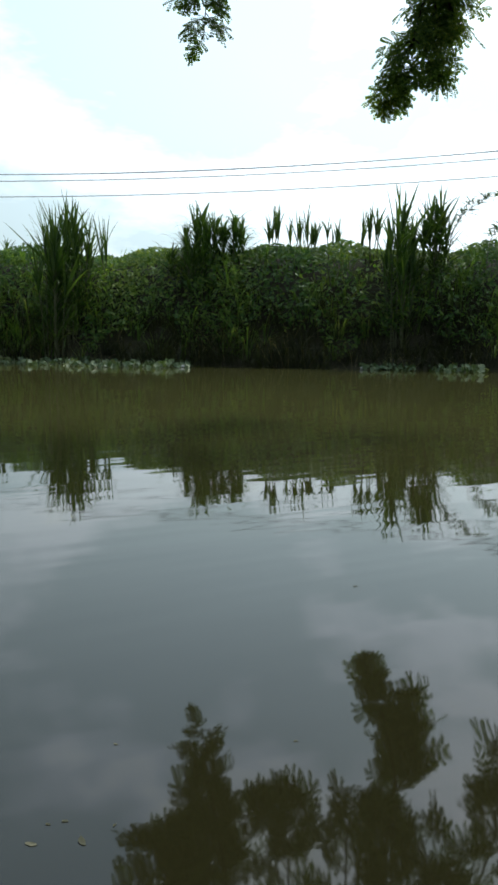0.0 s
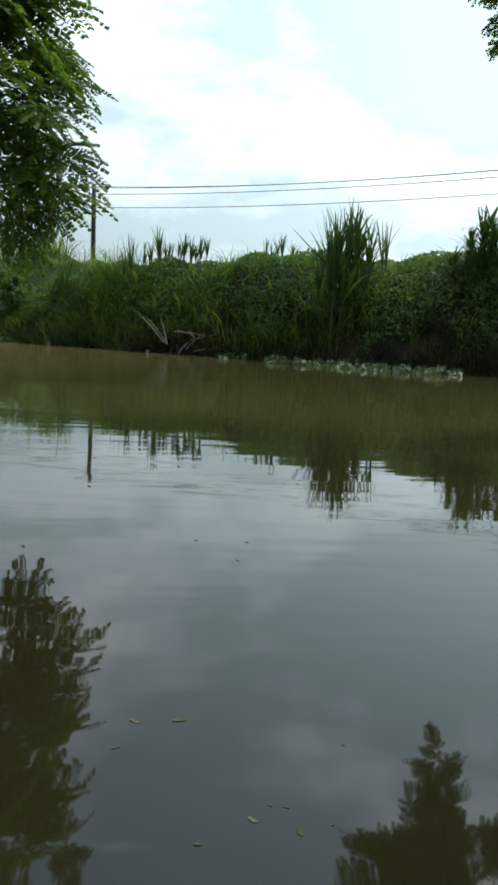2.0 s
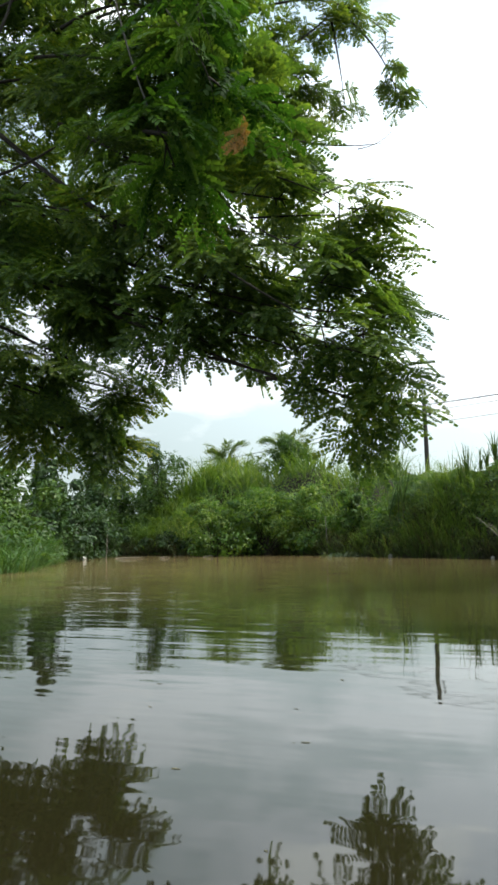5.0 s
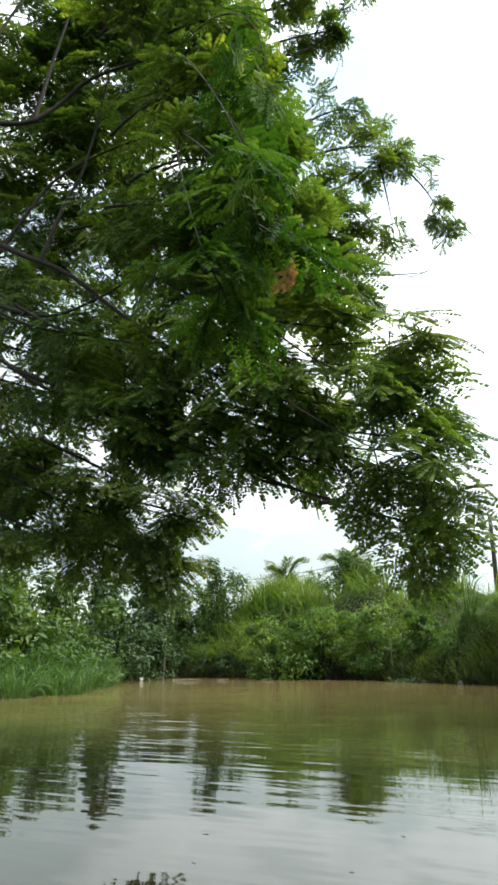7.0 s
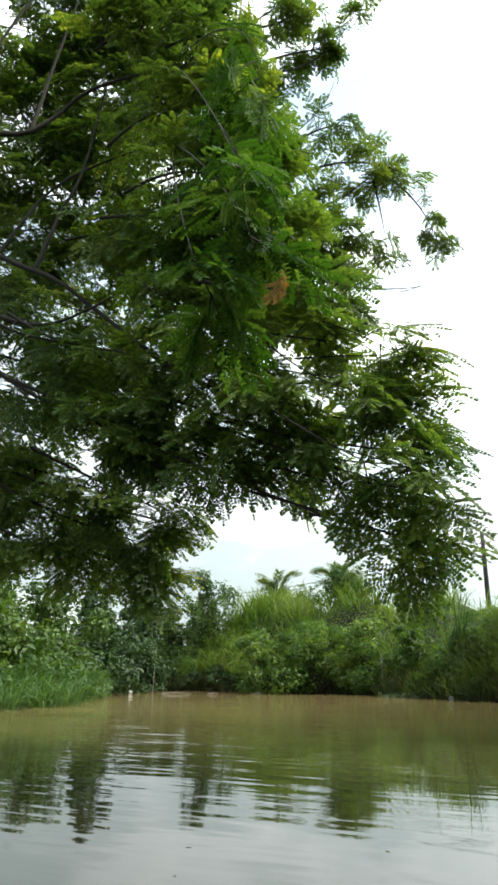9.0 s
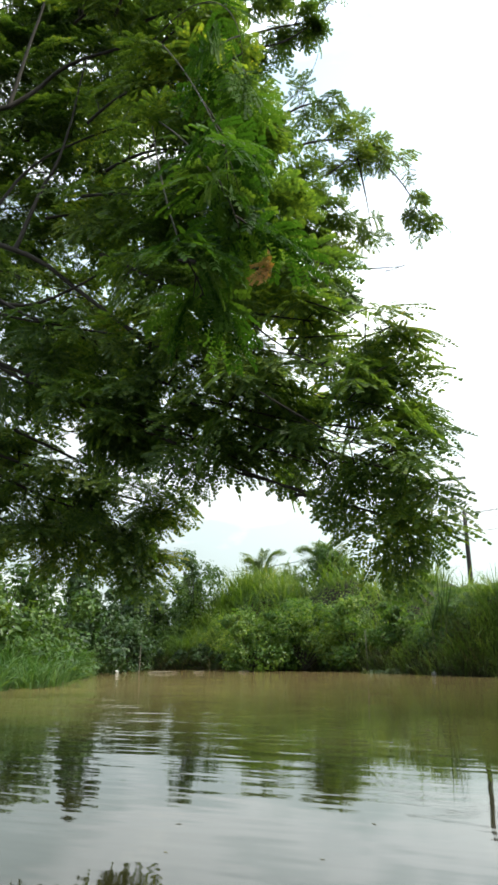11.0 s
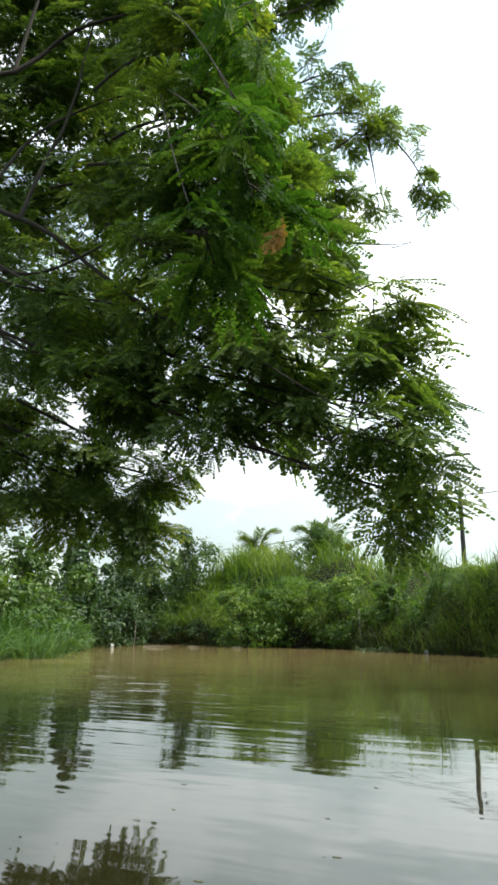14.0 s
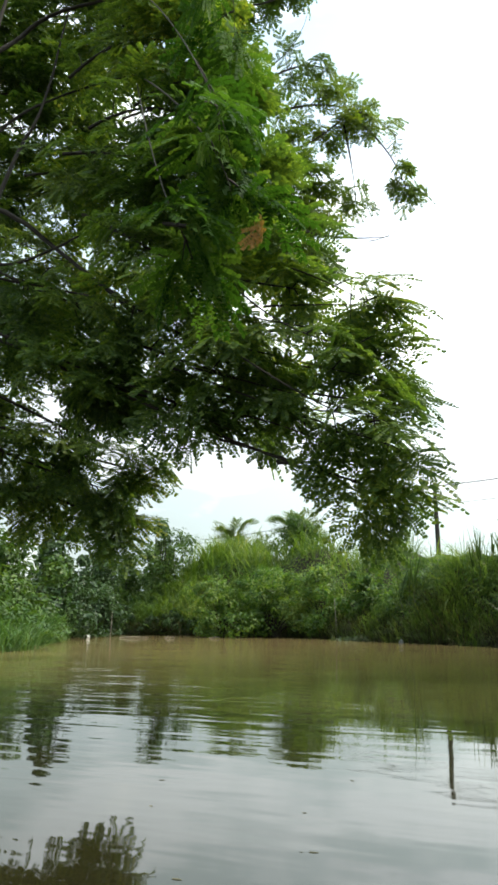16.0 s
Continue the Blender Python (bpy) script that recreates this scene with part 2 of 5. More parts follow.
FOAM = rough_material("white_foam", [(0.3, (0.15, 0.15, 0.14)), (0.7, (0.30, 0.30, 0.28))], 14.0, 0.7, 0.5)
DEAD_WOOD = rough_material("dead_wood", [(0.3, (0.09, 0.083, 0.066)), (0.7, (0.22, 0.20, 0.16))], 14.0, 0.9, 0.5)
CREEPER = leaf_material("creeper_leaf", [(0.0, (0.020, 0.050, 0.012)), (0.4, (0.050, 0.108, 0.023)), (0.75, (0.115, 0.172, 0.038)), (1.0, (0.19, 0.24, 0.065))], 0.50, 0.40, 0.5, sheen=0.3)
GRASS = leaf_material("bank_grass_blade", [(0.0, (0.030, 0.060, 0.014)), (0.45, (0.058, 0.110, 0.022)), (0.8, (0.112, 0.165, 0.038)), (1.0, (0.21, 0.21, 0.08))], 0.42, 0.5, 0.35, sheen=0.4)
LUSH = leaf_material("lush_grass_blade", [(0.0, (0.028, 0.062, 0.015)), (0.5, (0.068, 0.118, 0.026)), (0.85, (0.13, 0.178, 0.048)), (1.0, (0.23, 0.23, 0.095))], 0.42, 0.5, 0.45, sheen=0.3)
# near-black blades: the shade under the bank's overhang is put into their colour
SHADED_GRASS = leaf_material("shaded_grass_blade", [(0.0, (0.012, 0.014, 0.008)), (0.6, (0.026, 0.032, 0.013)), (0.95, (0.050, 0.055, 0.022)), (1.0, (0.11, 0.095, 0.05))], 0.2, 0.6, 0.8)
WATERGRASS = leaf_material("water_grass_blade", [(0.0, (0.022, 0.055, 0.015)), (0.5, (0.046, 0.100, 0.027)), (1.0, (0.095, 0.155, 0.048))], 0.32, 0.5, 0.6)
DRY = leaf_material("dry_grass_blade", [(0.0, (0.06, 0.05, 0.028)), (0.5, (0.12, 0.10, 0.055)), (1.0, (0.22, 0.19, 0.11))], 0.25, 0.6, 0.8)
CANE = leaf_material("cane_blade", [(0.0, (0.018, 0.040, 0.012)), (0.5, (0.040, 0.075, 0.018)), (0.85, (0.075, 0.115, 0.028)), (1.0, (0.14, 0.14, 0.06))], 0.3, 0.45, 0.8, per_object=True)
CANE_LEAF = leaf_material("cane_leaf", [(0.0, (0.014, 0.034, 0.010)), (0.5, (0.032, 0.066, 0.016)), (0.85, (0.065, 0.105, 0.026)), (1.0, (0.12, 0.13, 0.055))], 0.35, 0.45, 0.8)
CANE_STEM = rough_material("cane_stem", [(0.3, (0.035, 0.045, 0.018)), (0.7, (0.09, 0.09, 0.04))], 10.0, 0.6, 0.2, (1, 1, 0.2))
# darker copy of the shrub leaf, with the big tree's shade in its colour
SHADED_SHRUB = leaf_material("shaded_shrub_leaf", [(0.0, (0.010, 0.026, 0.009)), (0.5, (0.024, 0.052, 0.015)), (1.0, (0.055, 0.095, 0.027))], 0.25, 0.4, 0.7)
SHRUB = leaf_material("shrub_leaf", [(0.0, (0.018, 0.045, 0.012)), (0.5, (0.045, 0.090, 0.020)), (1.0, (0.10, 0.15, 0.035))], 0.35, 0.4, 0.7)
PALM = leaf_material("palm_leaf", [(0.0, (0.045, 0.085, 0.028)), (0.6, (0.10, 0.15, 0.045)), (1.0, (0.18, 0.19, 0.08))], 0.3, 0.4, 0.5)
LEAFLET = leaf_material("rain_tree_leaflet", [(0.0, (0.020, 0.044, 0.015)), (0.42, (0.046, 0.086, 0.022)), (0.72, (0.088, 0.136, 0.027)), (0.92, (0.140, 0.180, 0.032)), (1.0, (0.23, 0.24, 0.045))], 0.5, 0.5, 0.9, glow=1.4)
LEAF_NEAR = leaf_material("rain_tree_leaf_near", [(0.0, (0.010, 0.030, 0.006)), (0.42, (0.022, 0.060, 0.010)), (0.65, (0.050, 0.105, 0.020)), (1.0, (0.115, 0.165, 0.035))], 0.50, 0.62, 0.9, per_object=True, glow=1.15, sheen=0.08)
BROWN_LEAF = leaf_material("withered_leaf", [(0.0, (0.19, 0.10, 0.035)), (1.0, (0.34, 0.19, 0.065))], 0.3, 0.6, 2.0)
HYACINTH = leaf_material("hyacinth_leaf", [(0.0, (0.035, 0.065, 0.028)), (0.5, (0.07, 0.105, 0.048)), (1.0, (0.19, 0.21, 0.125))], 0.2, 0.5, 1.5, sheen=0.3)
FLOAT_LEAF = leaf_material("floating_leaf_blade", [(0.0, (0.03, 0.03, 0.018)), (0.6, (0.07, 0.068, 0.04)), (1.0, (0.18, 0.165, 0.11))], 0.1, 0.75, 2.0, per_object=True)

# ---------------------------------------------------------------- building helpers
rng = np.random.default_rng(11)


def at(az, el, d):
    """The place at d metres along the ground from the standing point, az degrees left of +y, seen el degrees up."""
    a = radians(az)
    return Vector((-math.sin(a) * d, math.cos(a) * d, EYE[2] + d * math.tan(radians(el))))


def quads_mesh(name, verts, quads, material):
    """A mesh from arrays of corners and four-cornered faces."""
    verts, quads = np.asarray(verts, np.float32).reshape(-1, 3), np.asarray(quads, np.int32).reshape(-1, 4)
    me = bpy.data.meshes.new(name)
    me.vertices.add(len(verts))
    me.vertices.foreach_set("co", verts.ravel())
    me.loops.add(quads.size)
    me.loops.foreach_set("vertex_index", quads.ravel())
    me.polygons.add(len(quads))
    me.polygons.foreach_set("loop_start", np.arange(0, quads.size, 4, dtype=np.int32))
    me.polygons.foreach_set("loop_total", np.full(len(quads), 4, dtype=np.int32))
    me.materials.append(material)
    me.update(calc_edges=True)
    me.validate()
    return me


def piece(name, me, parent=None, label=""):
    ob = new(name, me)
    if parent is not None:
        ob.parent = parent
        ob.matrix_parent_inverse = parent.matrix_basis.inverted()
    return tagged(ob, label)


def part(name, bm, material, parent=None, label=""):
    me = bpy.data.meshes.new(name)
    bm.to_mesh(me)
    bm.free()
    me.materials.append(material)
    return piece(name, me, parent, label)


def base(name, place, label, category, group="", kind=""):
    ob = new(name)
    ob.matrix_basis = Matrix.Translation(place)
    ob.empty_display_size = 0.1
    return tagged(ob, label, category, group, kind)


def tube(points, radii, sides=7):
    """Corners and quads of a tapered tube through the points."""
    pts = [Vector(p) for p in points]
    verts, quads = [], []
    for i, p in enumerate(pts):
        d = (pts[min(i + 1, len(pts) - 1)] - pts[max(i - 1, 0)]).normalized()
        u = d.cross(Vector((0.31, 0.2, 0.93)) if abs(d.z) < 0.9 else Vector((1, 0, 0))).normalized()
        v = d.cross(u)
        for k in range(sides):
            a = 2 * math.pi * k / sides
            verts.append(p + (u * math.cos(a) + v * math.sin(a)) * radii[i])
    for i in range(len(pts) - 1):
        for k in range(sides):
            k2 = (k + 1) % sides
            quads.append((i * sides + k, i * sides + k2, (i + 1) * sides + k2, (i + 1) * sides + k))
    return [tuple(v) for v in verts], quads


def tubes_mesh(name, runs, material, sides=7):
    verts, quads = [], []
    for pts, radii in runs:
        v, q = tube(pts, radii, sides)
        o = len(verts)
        verts += v
        quads += [tuple(i + o for i in f) for f in q]
    me = quads_mesh(name, np.array(verts), np.array(quads), material)
    me.polygons.foreach_set("use_smooth", [True] * len(me.polygons))
    return me


def bend(a, b, c, n=9):
    """A smooth curve from a to c that passes near b."""
    a, b, c = Vector(a), Vector(b), Vector(c)
    k = b * 2 - (a + c) * 0.5
    return [a * (1 - t) ** 2 + k * 2 * t * (1 - t) + c * t * t for t in (i / (n - 1) for i in range(n))]


def blade_arrays(pos, turn, lean, length, droop, width, seg=5):
    """Arching grass blades as strips: corners (n, seg + 1, 2, 3) and quads."""
    n = len(pos)
    t = np.linspace(0, 1, seg + 1)
    ang = lean[:, None] + droop[:, None] * t[None] ** 1.4
    step = (length / seg)[:, None]
    r = np.concatenate([np.zeros((n, 1)), np.cumsum(np.sin(ang[:, :-1]) * step, 1)], 1)
    z = np.concatenate([np.zeros((n, 1)), np.cumsum(np.cos(ang[:, :-1]) * step, 1)], 1)
    ca, sa = np.cos(turn)[:, None], np.sin(turn)[:, None]
    mid = np.stack([pos[:, :1] + r * ca, pos[:, 1:2] + r * sa, pos[:, 2:] + z], -1)
    w = width[:, None] * np.clip(1.15 * np.sqrt(np.clip(1 - t, 0, 1))[None] * (0.5 + 0.5 * np.minimum(t * 5, 1))[None], 0.06, 1) * 0.5
    tw = turn + np.pi / 2 + rng.uniform(-0.7, 0.7, n)
    side = np.stack([np.cos(tw), np.sin(tw), rng.uniform(-0.3, 0.3, n)], -1)[:, None]
    v = np.stack([mid - side * w[..., None], mid + side * w[..., None]], 2)
    i = np.arange(n)[:, None] * (seg + 1) * 2 + np.arange(seg)[None] * 2
    q = np.stack([i, i + 1, i + 3, i + 2], -1)
    return v.reshape(-1, 3), q.reshape(-1, 4)


def leaf_arrays(pos, normal, size, long=1.25):
    """Broad pointed leaves, folded a little along the midrib: two quads each."""
    n = len(pos)
    normal = normal / np.linalg.norm(normal, axis=1, keepdims=True)
    a = np.cross(normal, rng.normal(size=(n, 3)))
    a /= np.linalg.norm(a, axis=1, keepdims=True) + 1e-9
    b = np.cross(normal, a)
    s = size[:, None]
    fold = normal * s * 0.14
    c0 = pos - a * s * 0.5 * long
    c3 = pos + a * s * 0.5 * long - fold * 0.8
    l1, l2 = pos - a * s * 0.28 + b * s * 0.44 + fold, pos + a * s * 0.14 + b * s * 0.36 + fold
    r1, r2 = pos - a * s * 0.28 - b * s * 0.44 + fold, pos + a * s * 0.14 - b * s * 0.36 + fold
    v = np.stack([c0, l1, l2, c3, r2, r1], 1)
    i = np.arange(n)[:, None] * 6
    q = np.concatenate([i + np.array([[0, 3, 2, 1]]), i + np.array([[0, 5, 4, 3]])], 1)
    return v.reshape(-1, 3), q.reshape(-1, 4)


def joined(name, arrays, material):
    verts, quads, o = [], [], 0
    for v, q in arrays:
        verts.append(v)
        quads.append(np.asarray(q) + o)
        o += len(v)
    return quads_mesh(name, np.concatenate(verts), np.concatenate(quads), material)


# ---------------------------------------------------------------- ground and water
FAR_SHORE = np.array([(60, 9), (30, 11.5), (5, 14.2), (-1, 15.2), (-6, 16.2), (-12, 17.5), (-17, 19.3), (-21, 20.2), (-24, 18.8), (-27, 17.8), (-29, 17.7), (-34, 20.2), (-41, 24.6)], float)
NEAR_SHORE = np.array([(-41.5, 22.0), (-30, 15.6), (-20, 9.4), (-14.8, 6.3), (-12, 3.4), (-8, 1.2), (-4, 0.3), (0, 0.12), (6, 0.12), (20, 0.6), (60, -1)], float)
POND = np.concatenate([FAR_SHORE, NEAR_SHORE])


def shore_distance(x, y):
    """Metres inland from the pond's edge; below nought in the water."""
    p = np.stack([x, y], -1)
    best, inside = np.full(x.shape, 1e9), np.zeros(x.shape, bool)
    for a, b in zip(POND, np.roll(POND, -1, 0)):
        ab = b - a
        t = np.clip(((p - a) @ ab) / (ab @ ab), 0, 1)
        best = np.minimum(best, np.linalg.norm(p - (a + t[..., None] * ab), axis=-1))
        cross = (a[1] > y) != (b[1] > y)
        inside ^= cross & (x < (b[0] - a[0]) * (y - a[1]) / (b[1] - a[1] + 1e-12) + a[0])
    return np.where(inside, -best, best)


def bank_height(x, y):
    """How high the bank stands above the water, a few metres inland."""
    far = np.interp(y - (4.0 - 0.28 * x), [-2, 3], [0, 1])
    left = np.interp(x, [-38, -30, -20], [0, 0.6, 1])
    h = 0.35 + far * (0.75 + 1.2 * left + 1.3 * np.interp(x, [-36, -29, -21, -16], [0, 1.0, 1, 0.05]) * (1 + 0.32 * np.sin(x * 1.15 + 0.9 * y)))
    return h + 0.07 * np.sin(x * 0.9 + y * 0.4) * far + 0.05 * np.sin(x * 2.3 - y * 0.7) * far


def ground_z(x, y):
    d = shore_distance(x, y)
    rise = np.clip(d / np.interp(x, [-20, -13], [4.6, 1.9]), 0, 1)
    rise = rise * rise * (3 - 2 * rise)
    under = np.maximum(-1.1, d * 0.7) - 0.05
    rough = 0.05 * np.sin(x * 3.1 + 1) * np.sin(y * 2.7)
    return np.where(d < 0, under, under * 0 + bank_height(x, y) * rise + rough * rise - 0.04 * (1 - rise))


def ground():
    xs = np.concatenate([[-3000, -900, -300, -120], np.arange(-60, 40.01, 0.5), [60, 120, 300, 900, 3000]])
    ys = np.concatenate([[-3000, -900, -200, -60, -25], np.arange(-10, 40.01, 0.5), [50, 70, 120, 300, 900, 3000]])
    gx, gy = np.meshgrid(xs, ys)
    gz = ground_z(gx, gy)
    nx, ny = len(xs), len(ys)
    i = (np.arange(ny - 1)[:, None] * nx + np.arange(nx - 1)[None]).ravel()
    me = quads_mesh("ground", np.stack([gx, gy, gz], -1), np.stack([i, i + 1, i + nx + 1, i + nx], -1), SOIL)
    me.polygons.foreach_set("use_smooth", [True] * len(me.polygons))
    tagged(new("ground", me), "dark damp soil of the canal banks and land", "ground", kind="structure")


ground()


def water():
    xs, ys = np.linspace(-70, 70, 29), np.linspace(-3, 40, 11)
    gx, gy = np.meshgrid(xs, ys)
    i = (np.arange(10)[:, None] * 29 + np.arange(28)[None]).ravel()
    me = quads_mesh("water", np.stack([gx, gy, gx * 0], -1), np.stack([i, i + 1, i + 30, i + 29], -1), WATER)
    tagged(new("water", me), "still murky olive-brown canal water with faint ripples", "water", kind="structure")


water()


# ---------------------------------------------------------------- the far bank's cover
def along(poly, s):
    """Places along a shore line, s metres from its start, and the way inland there."""
    seg = np.linalg.norm(np.diff(poly, axis=0), axis=1)
    acc = np.concatenate([[0], np.cumsum(seg)])
    p = np.stack([np.interp(s, acc, poly[:, 0]), np.interp(s, acc, poly[:, 1])], -1)
    e = 1.5
    q0 = np.stack([np.interp(s - e, acc, poly[:, 0]), np.interp(s - e, acc, poly[:, 1])], -1)
    q1 = np.stack([np.interp(s + e, acc, poly[:, 0]), np.interp(s + e, acc, poly[:, 1])], -1)
    t = (q1 - q0) / (np.linalg.norm(q1 - q0, axis=1, keepdims=True) + 1e-9)
    return p, np.stack([t[:, 1], -t[:, 0]], -1), acc[-1]


def reach(poly, x0, x1):
    """The stretch of a shore line between two x."""
    seg = np.linalg.norm(np.diff(poly, axis=0), axis=1)
    acc = np.concatenate([[0], np.cumsum(seg)])
    order = np.argsort(poly[:, 0])
    return sorted((np.interp(x0, poly[order, 0], acc[order]), np.interp(x1, poly[order, 0], acc[order])))


def scatter(poly, x0, x1, n, d0, d1):
    s0, s1 = reach(poly, x0, x1)
    s = rng.uniform(s0, s1, n)
    p, inland, _ = along(poly, s)
    d = rng.uniform(d0, d1, n)
    xy = p + inland * d[:, None]
    return np.concatenate([xy, ground_z(xy[:, 0], xy[:, 1])[:, None]], 1), inland, d


def creeper_mat():
    out = []
    for x0, x1, n in ((-17, 13, 82000), (-30, -15, 18500)):
        p, inland, d = scatter(FAR_SHORE, x0, x1, n, 0.1, 4.2)
        p, inland, d = (a[d > 0.58 + 0.18 * np.sin(p[:, 0] * 2.3) + 0.10 * np.sin(p[:, 0] * 5.7)] if x0 == -17 else a for a in (p, inland, d))
        hollow = np.sin(p[:, 0] * 1.9 + 1.3 * np.sin(d * 2.3)) + np.sin(p[:, 0] * 4.3 + d * 3.7 + 0.8) + 0.8 * np.sin(p[:, 0] * 0.8 + d * 1.9)
        open_gap = (hollow < -0.9) & (d < 1.5) & (rng.uniform(size=len(p)) < 0.62)
        p, inland, d = p[~open_gap], inland[~open_gap], d[~open_gap]
        n = len(p)
        hump = 0.20 + 0.20 * np.exp(-((d - 1.1) / 0.5) ** 2) + 0.08 * np.sin(p[:, 0] * 1.7 + 2 * np.sin(p[:, 1])) + 0.06 * np.sin(p[:, 0] * 4.1 + d * 3)
        lift = rng.uniform(0, 1, n) ** 0.6 * np.maximum(hump, 0.06)
        p[:, 2] += lift + 0.05
        p[:, :2] -= inland * (lift * 0.75)[:, None]
        nrm = np.concatenate([-inland * 0.55, np.full((n, 1), 0.75)], 1) + rng.normal(scale=0.42, size=(n, 3))
        slim = rng.uniform(size=n) < 0.5                 # heart-shaped leaves and long narrow ones mixed
        out.append(leaf_arrays(p[~slim], nrm[~slim], rng.uniform(0.045, 0.100, n - slim.sum())))
        out.append(leaf_arrays(p[slim], nrm[slim] + np.concatenate([-inland[slim] * 0.5, np.zeros((slim.sum(), 1))], 1), rng.uniform(0.030, 0.055, slim.sum()), 3.6))
    tagged(new("creeper_mat", joined("creeper_mat", out, CREEPER)), "dense green creeper leaves covering the canal bank", "creeper", kind="stuff")


creeper_mat()


def tussock_blades(centres, count, spread, length, width, lean=0.5, droop=1.3, seg=5):
    """Blades that fan out of tussocks at the centres."""
    n = len(centres) * count
    c = np.repeat(centres, count, 0)
    turn = rng.uniform(0, 2 * np.pi, n)
    r = spread * np.sqrt(rng.uniform(0, 1, n))
    pos = c + np.stack([np.cos(turn) * r, np.sin(turn) * r, np.full(n, -0.03)], -1)
    swell = 1.0 + 0.2 * np.sin(centres[:, 0] * 1.3 + 2.0 * np.sin(centres[:, 1] * 0.9))
    size = np.repeat(rng.uniform(0.7, 1.15, len(centres)) * swell, count)
    return blade_arrays(pos, turn + rng.normal(scale=0.5, size=n), np.abs(rng.normal(scale=lean, size=n)), size * rng.uniform(0.55, 1.0, n) * length, np.abs(rng.normal(droop, 0.45, n)), rng.uniform(0.6, 1.2, n) * width, seg)


def bank_grass():
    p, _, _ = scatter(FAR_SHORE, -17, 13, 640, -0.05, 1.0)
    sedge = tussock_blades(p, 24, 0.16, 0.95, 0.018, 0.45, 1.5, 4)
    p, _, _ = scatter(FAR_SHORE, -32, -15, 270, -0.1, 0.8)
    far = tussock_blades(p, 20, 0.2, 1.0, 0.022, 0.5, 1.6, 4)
    tagged(new("shaded_bank_grass", joined("shaded_bank_grass", [sedge, far], SHADED_GRASS)), "grass and dead stalks darkened for the shade under the overhang", "sedge", kind="stuff")
    out = []
    p, _, _ = scatter(FAR_SHORE, -17, 13, 90, 0.3, 1.2)
    out.append(tussock_blades(p, 22, 0.16, 1.0, 0.02))
    p, _, _ = scatter(FAR_SHORE, -17, -4.5, 150, 0.2, 1.2)
    out.append(tussock_blades(p, 22, 0.16, 1.0, 0.02))
    p, _, _ = scatter(FAR_SHORE, -17, 13, 60, 1.1, 2.2)
    out.append(tussock_blades(p, 14, 0.16, 0.5, 0.02, 0.5, 1.2))
    p, _, _ = scatter(FAR_SHORE, -14, -4.5, 80, 0.35, 1.5)
    out.append(tussock_blades(p, 17, 0.14, 1.25, 0.028, 0.42, 1.3))
    p, _, _ = scatter(FAR_SHORE, -5, 10, 26, 0.6, 2.2)
    out.append(tussock_blades(p, 14, 0.12, 0.95, 0.030, 0.38, 1.1))
    p, _, _ = scatter(FAR_SHORE, -9, 11, 46, 0.5, 1.5)
    p[:, 2] += rng.uniform(0.0, 0.35, len(p))
    out.append(tussock_blades(p, 16, 0.16, 0.95, 0.024, 0.55, 2.2))
    tagged(new("bank_grass", joined("bank_grass", out, GRASS)), "long arching green grass hanging over the water's edge", "grass", kind="stuff")
    p, _, _ = scatter(FAR_SHORE, -17, 13, 130, 0.0, 0.8)
    d = tussock_blades(p, 7, 0.15, 0.9, 0.012, 0.7, 1.2)
    tagged(new("dry_grass", joined("dry_grass", [d], DRY)), "dry straw-coloured grass stalks at the foot of the bank", "grass", kind="stuff")


bank_grass()


def lush_banks():
    """Bright tall grass on the far left stretch, and on the spit of the near bank."""
    p, _, _ = scatter(FAR_SHORE, -35, -19, 440, 0.45, 7.0)
    far = tussock_blades(p, 18, 0.3, 1.85, 0.040, 0.55, 1.5)
    p, _, _ = scatter(FAR_SHORE, -20, -10, 170, -0.05, 1.8)
    low = tussock_blades(p, 24, 0.22, 1.05, 0.021, 0.6, 1.8)
    tagged(new("tall_grass", joined("tall_grass", [far, low], LUSH)), "tall bright green grass mounded along the bank", "grass", kind="stuff")
    p, _, _ = scatter(FAR_SHORE, -31, -18, 190, 0.2, 2.2)
    p[:, 2] += rng.uniform(0.2, 1.0, len(p))
    over = tussock_blades(p, 16, 0.14, 1.2, 0.034, 0.75, 2.2)
    tagged(new("arching_grass", joined("arching_grass", [over], GRASS)), "long arching grass growing through the vines", "grass", kind="stuff")
    p, _, _ = scatter(FAR_SHORE, -30, -9, 150, 0.0, 2.6)
    dry = tussock_blades(p, 9, 0.2, 1.1, 0.014, 0.7, 1.3)
    tagged(new("withered_grass", joined("withered_grass", [dry], DRY)), "withered brown stalks among the bank's green grass", "grass", kind="stuff")
    p, _, _ = scatter(NEAR_SHORE, -22, -13, 130, -0.3, 3.0)
    p[:, 2] = np.maximum(p[:, 2], 0.0)
    near = tussock_blades(p, 40, 0.3, 1.3, 0.030, 0.5, 1.9)
    tagged(new("lush_grass", joined("lush_grass", [near], WATERGRASS)), "lush bright green grass spilling into the water", "grass", kind="stuff")


lush_banks()


# ---------------------------------------------------------------- cane and reed clumps
def ground_at(az, d):
    p = at(az, 0, d)
    z = float(ground_z(np.array([p.x]), np.array([p.y]))[0])
    return Vector((p.x, p.y, z))


def blade_mesh(k):
    """One stiff upright cane blade, a metre long."""
    v, q = blade_arrays(np.zeros((1, 3)), np.zeros(1), np.array([0.0]), np.ones(1), np.array([0.04 + 0.12 * k]), np.array([0.05 + 0.008 * (k % 3)]), 7)
    return quads_mesh("blade", v, q, CANE)


BLADES = [blade_mesh(k) for k in range(6)]


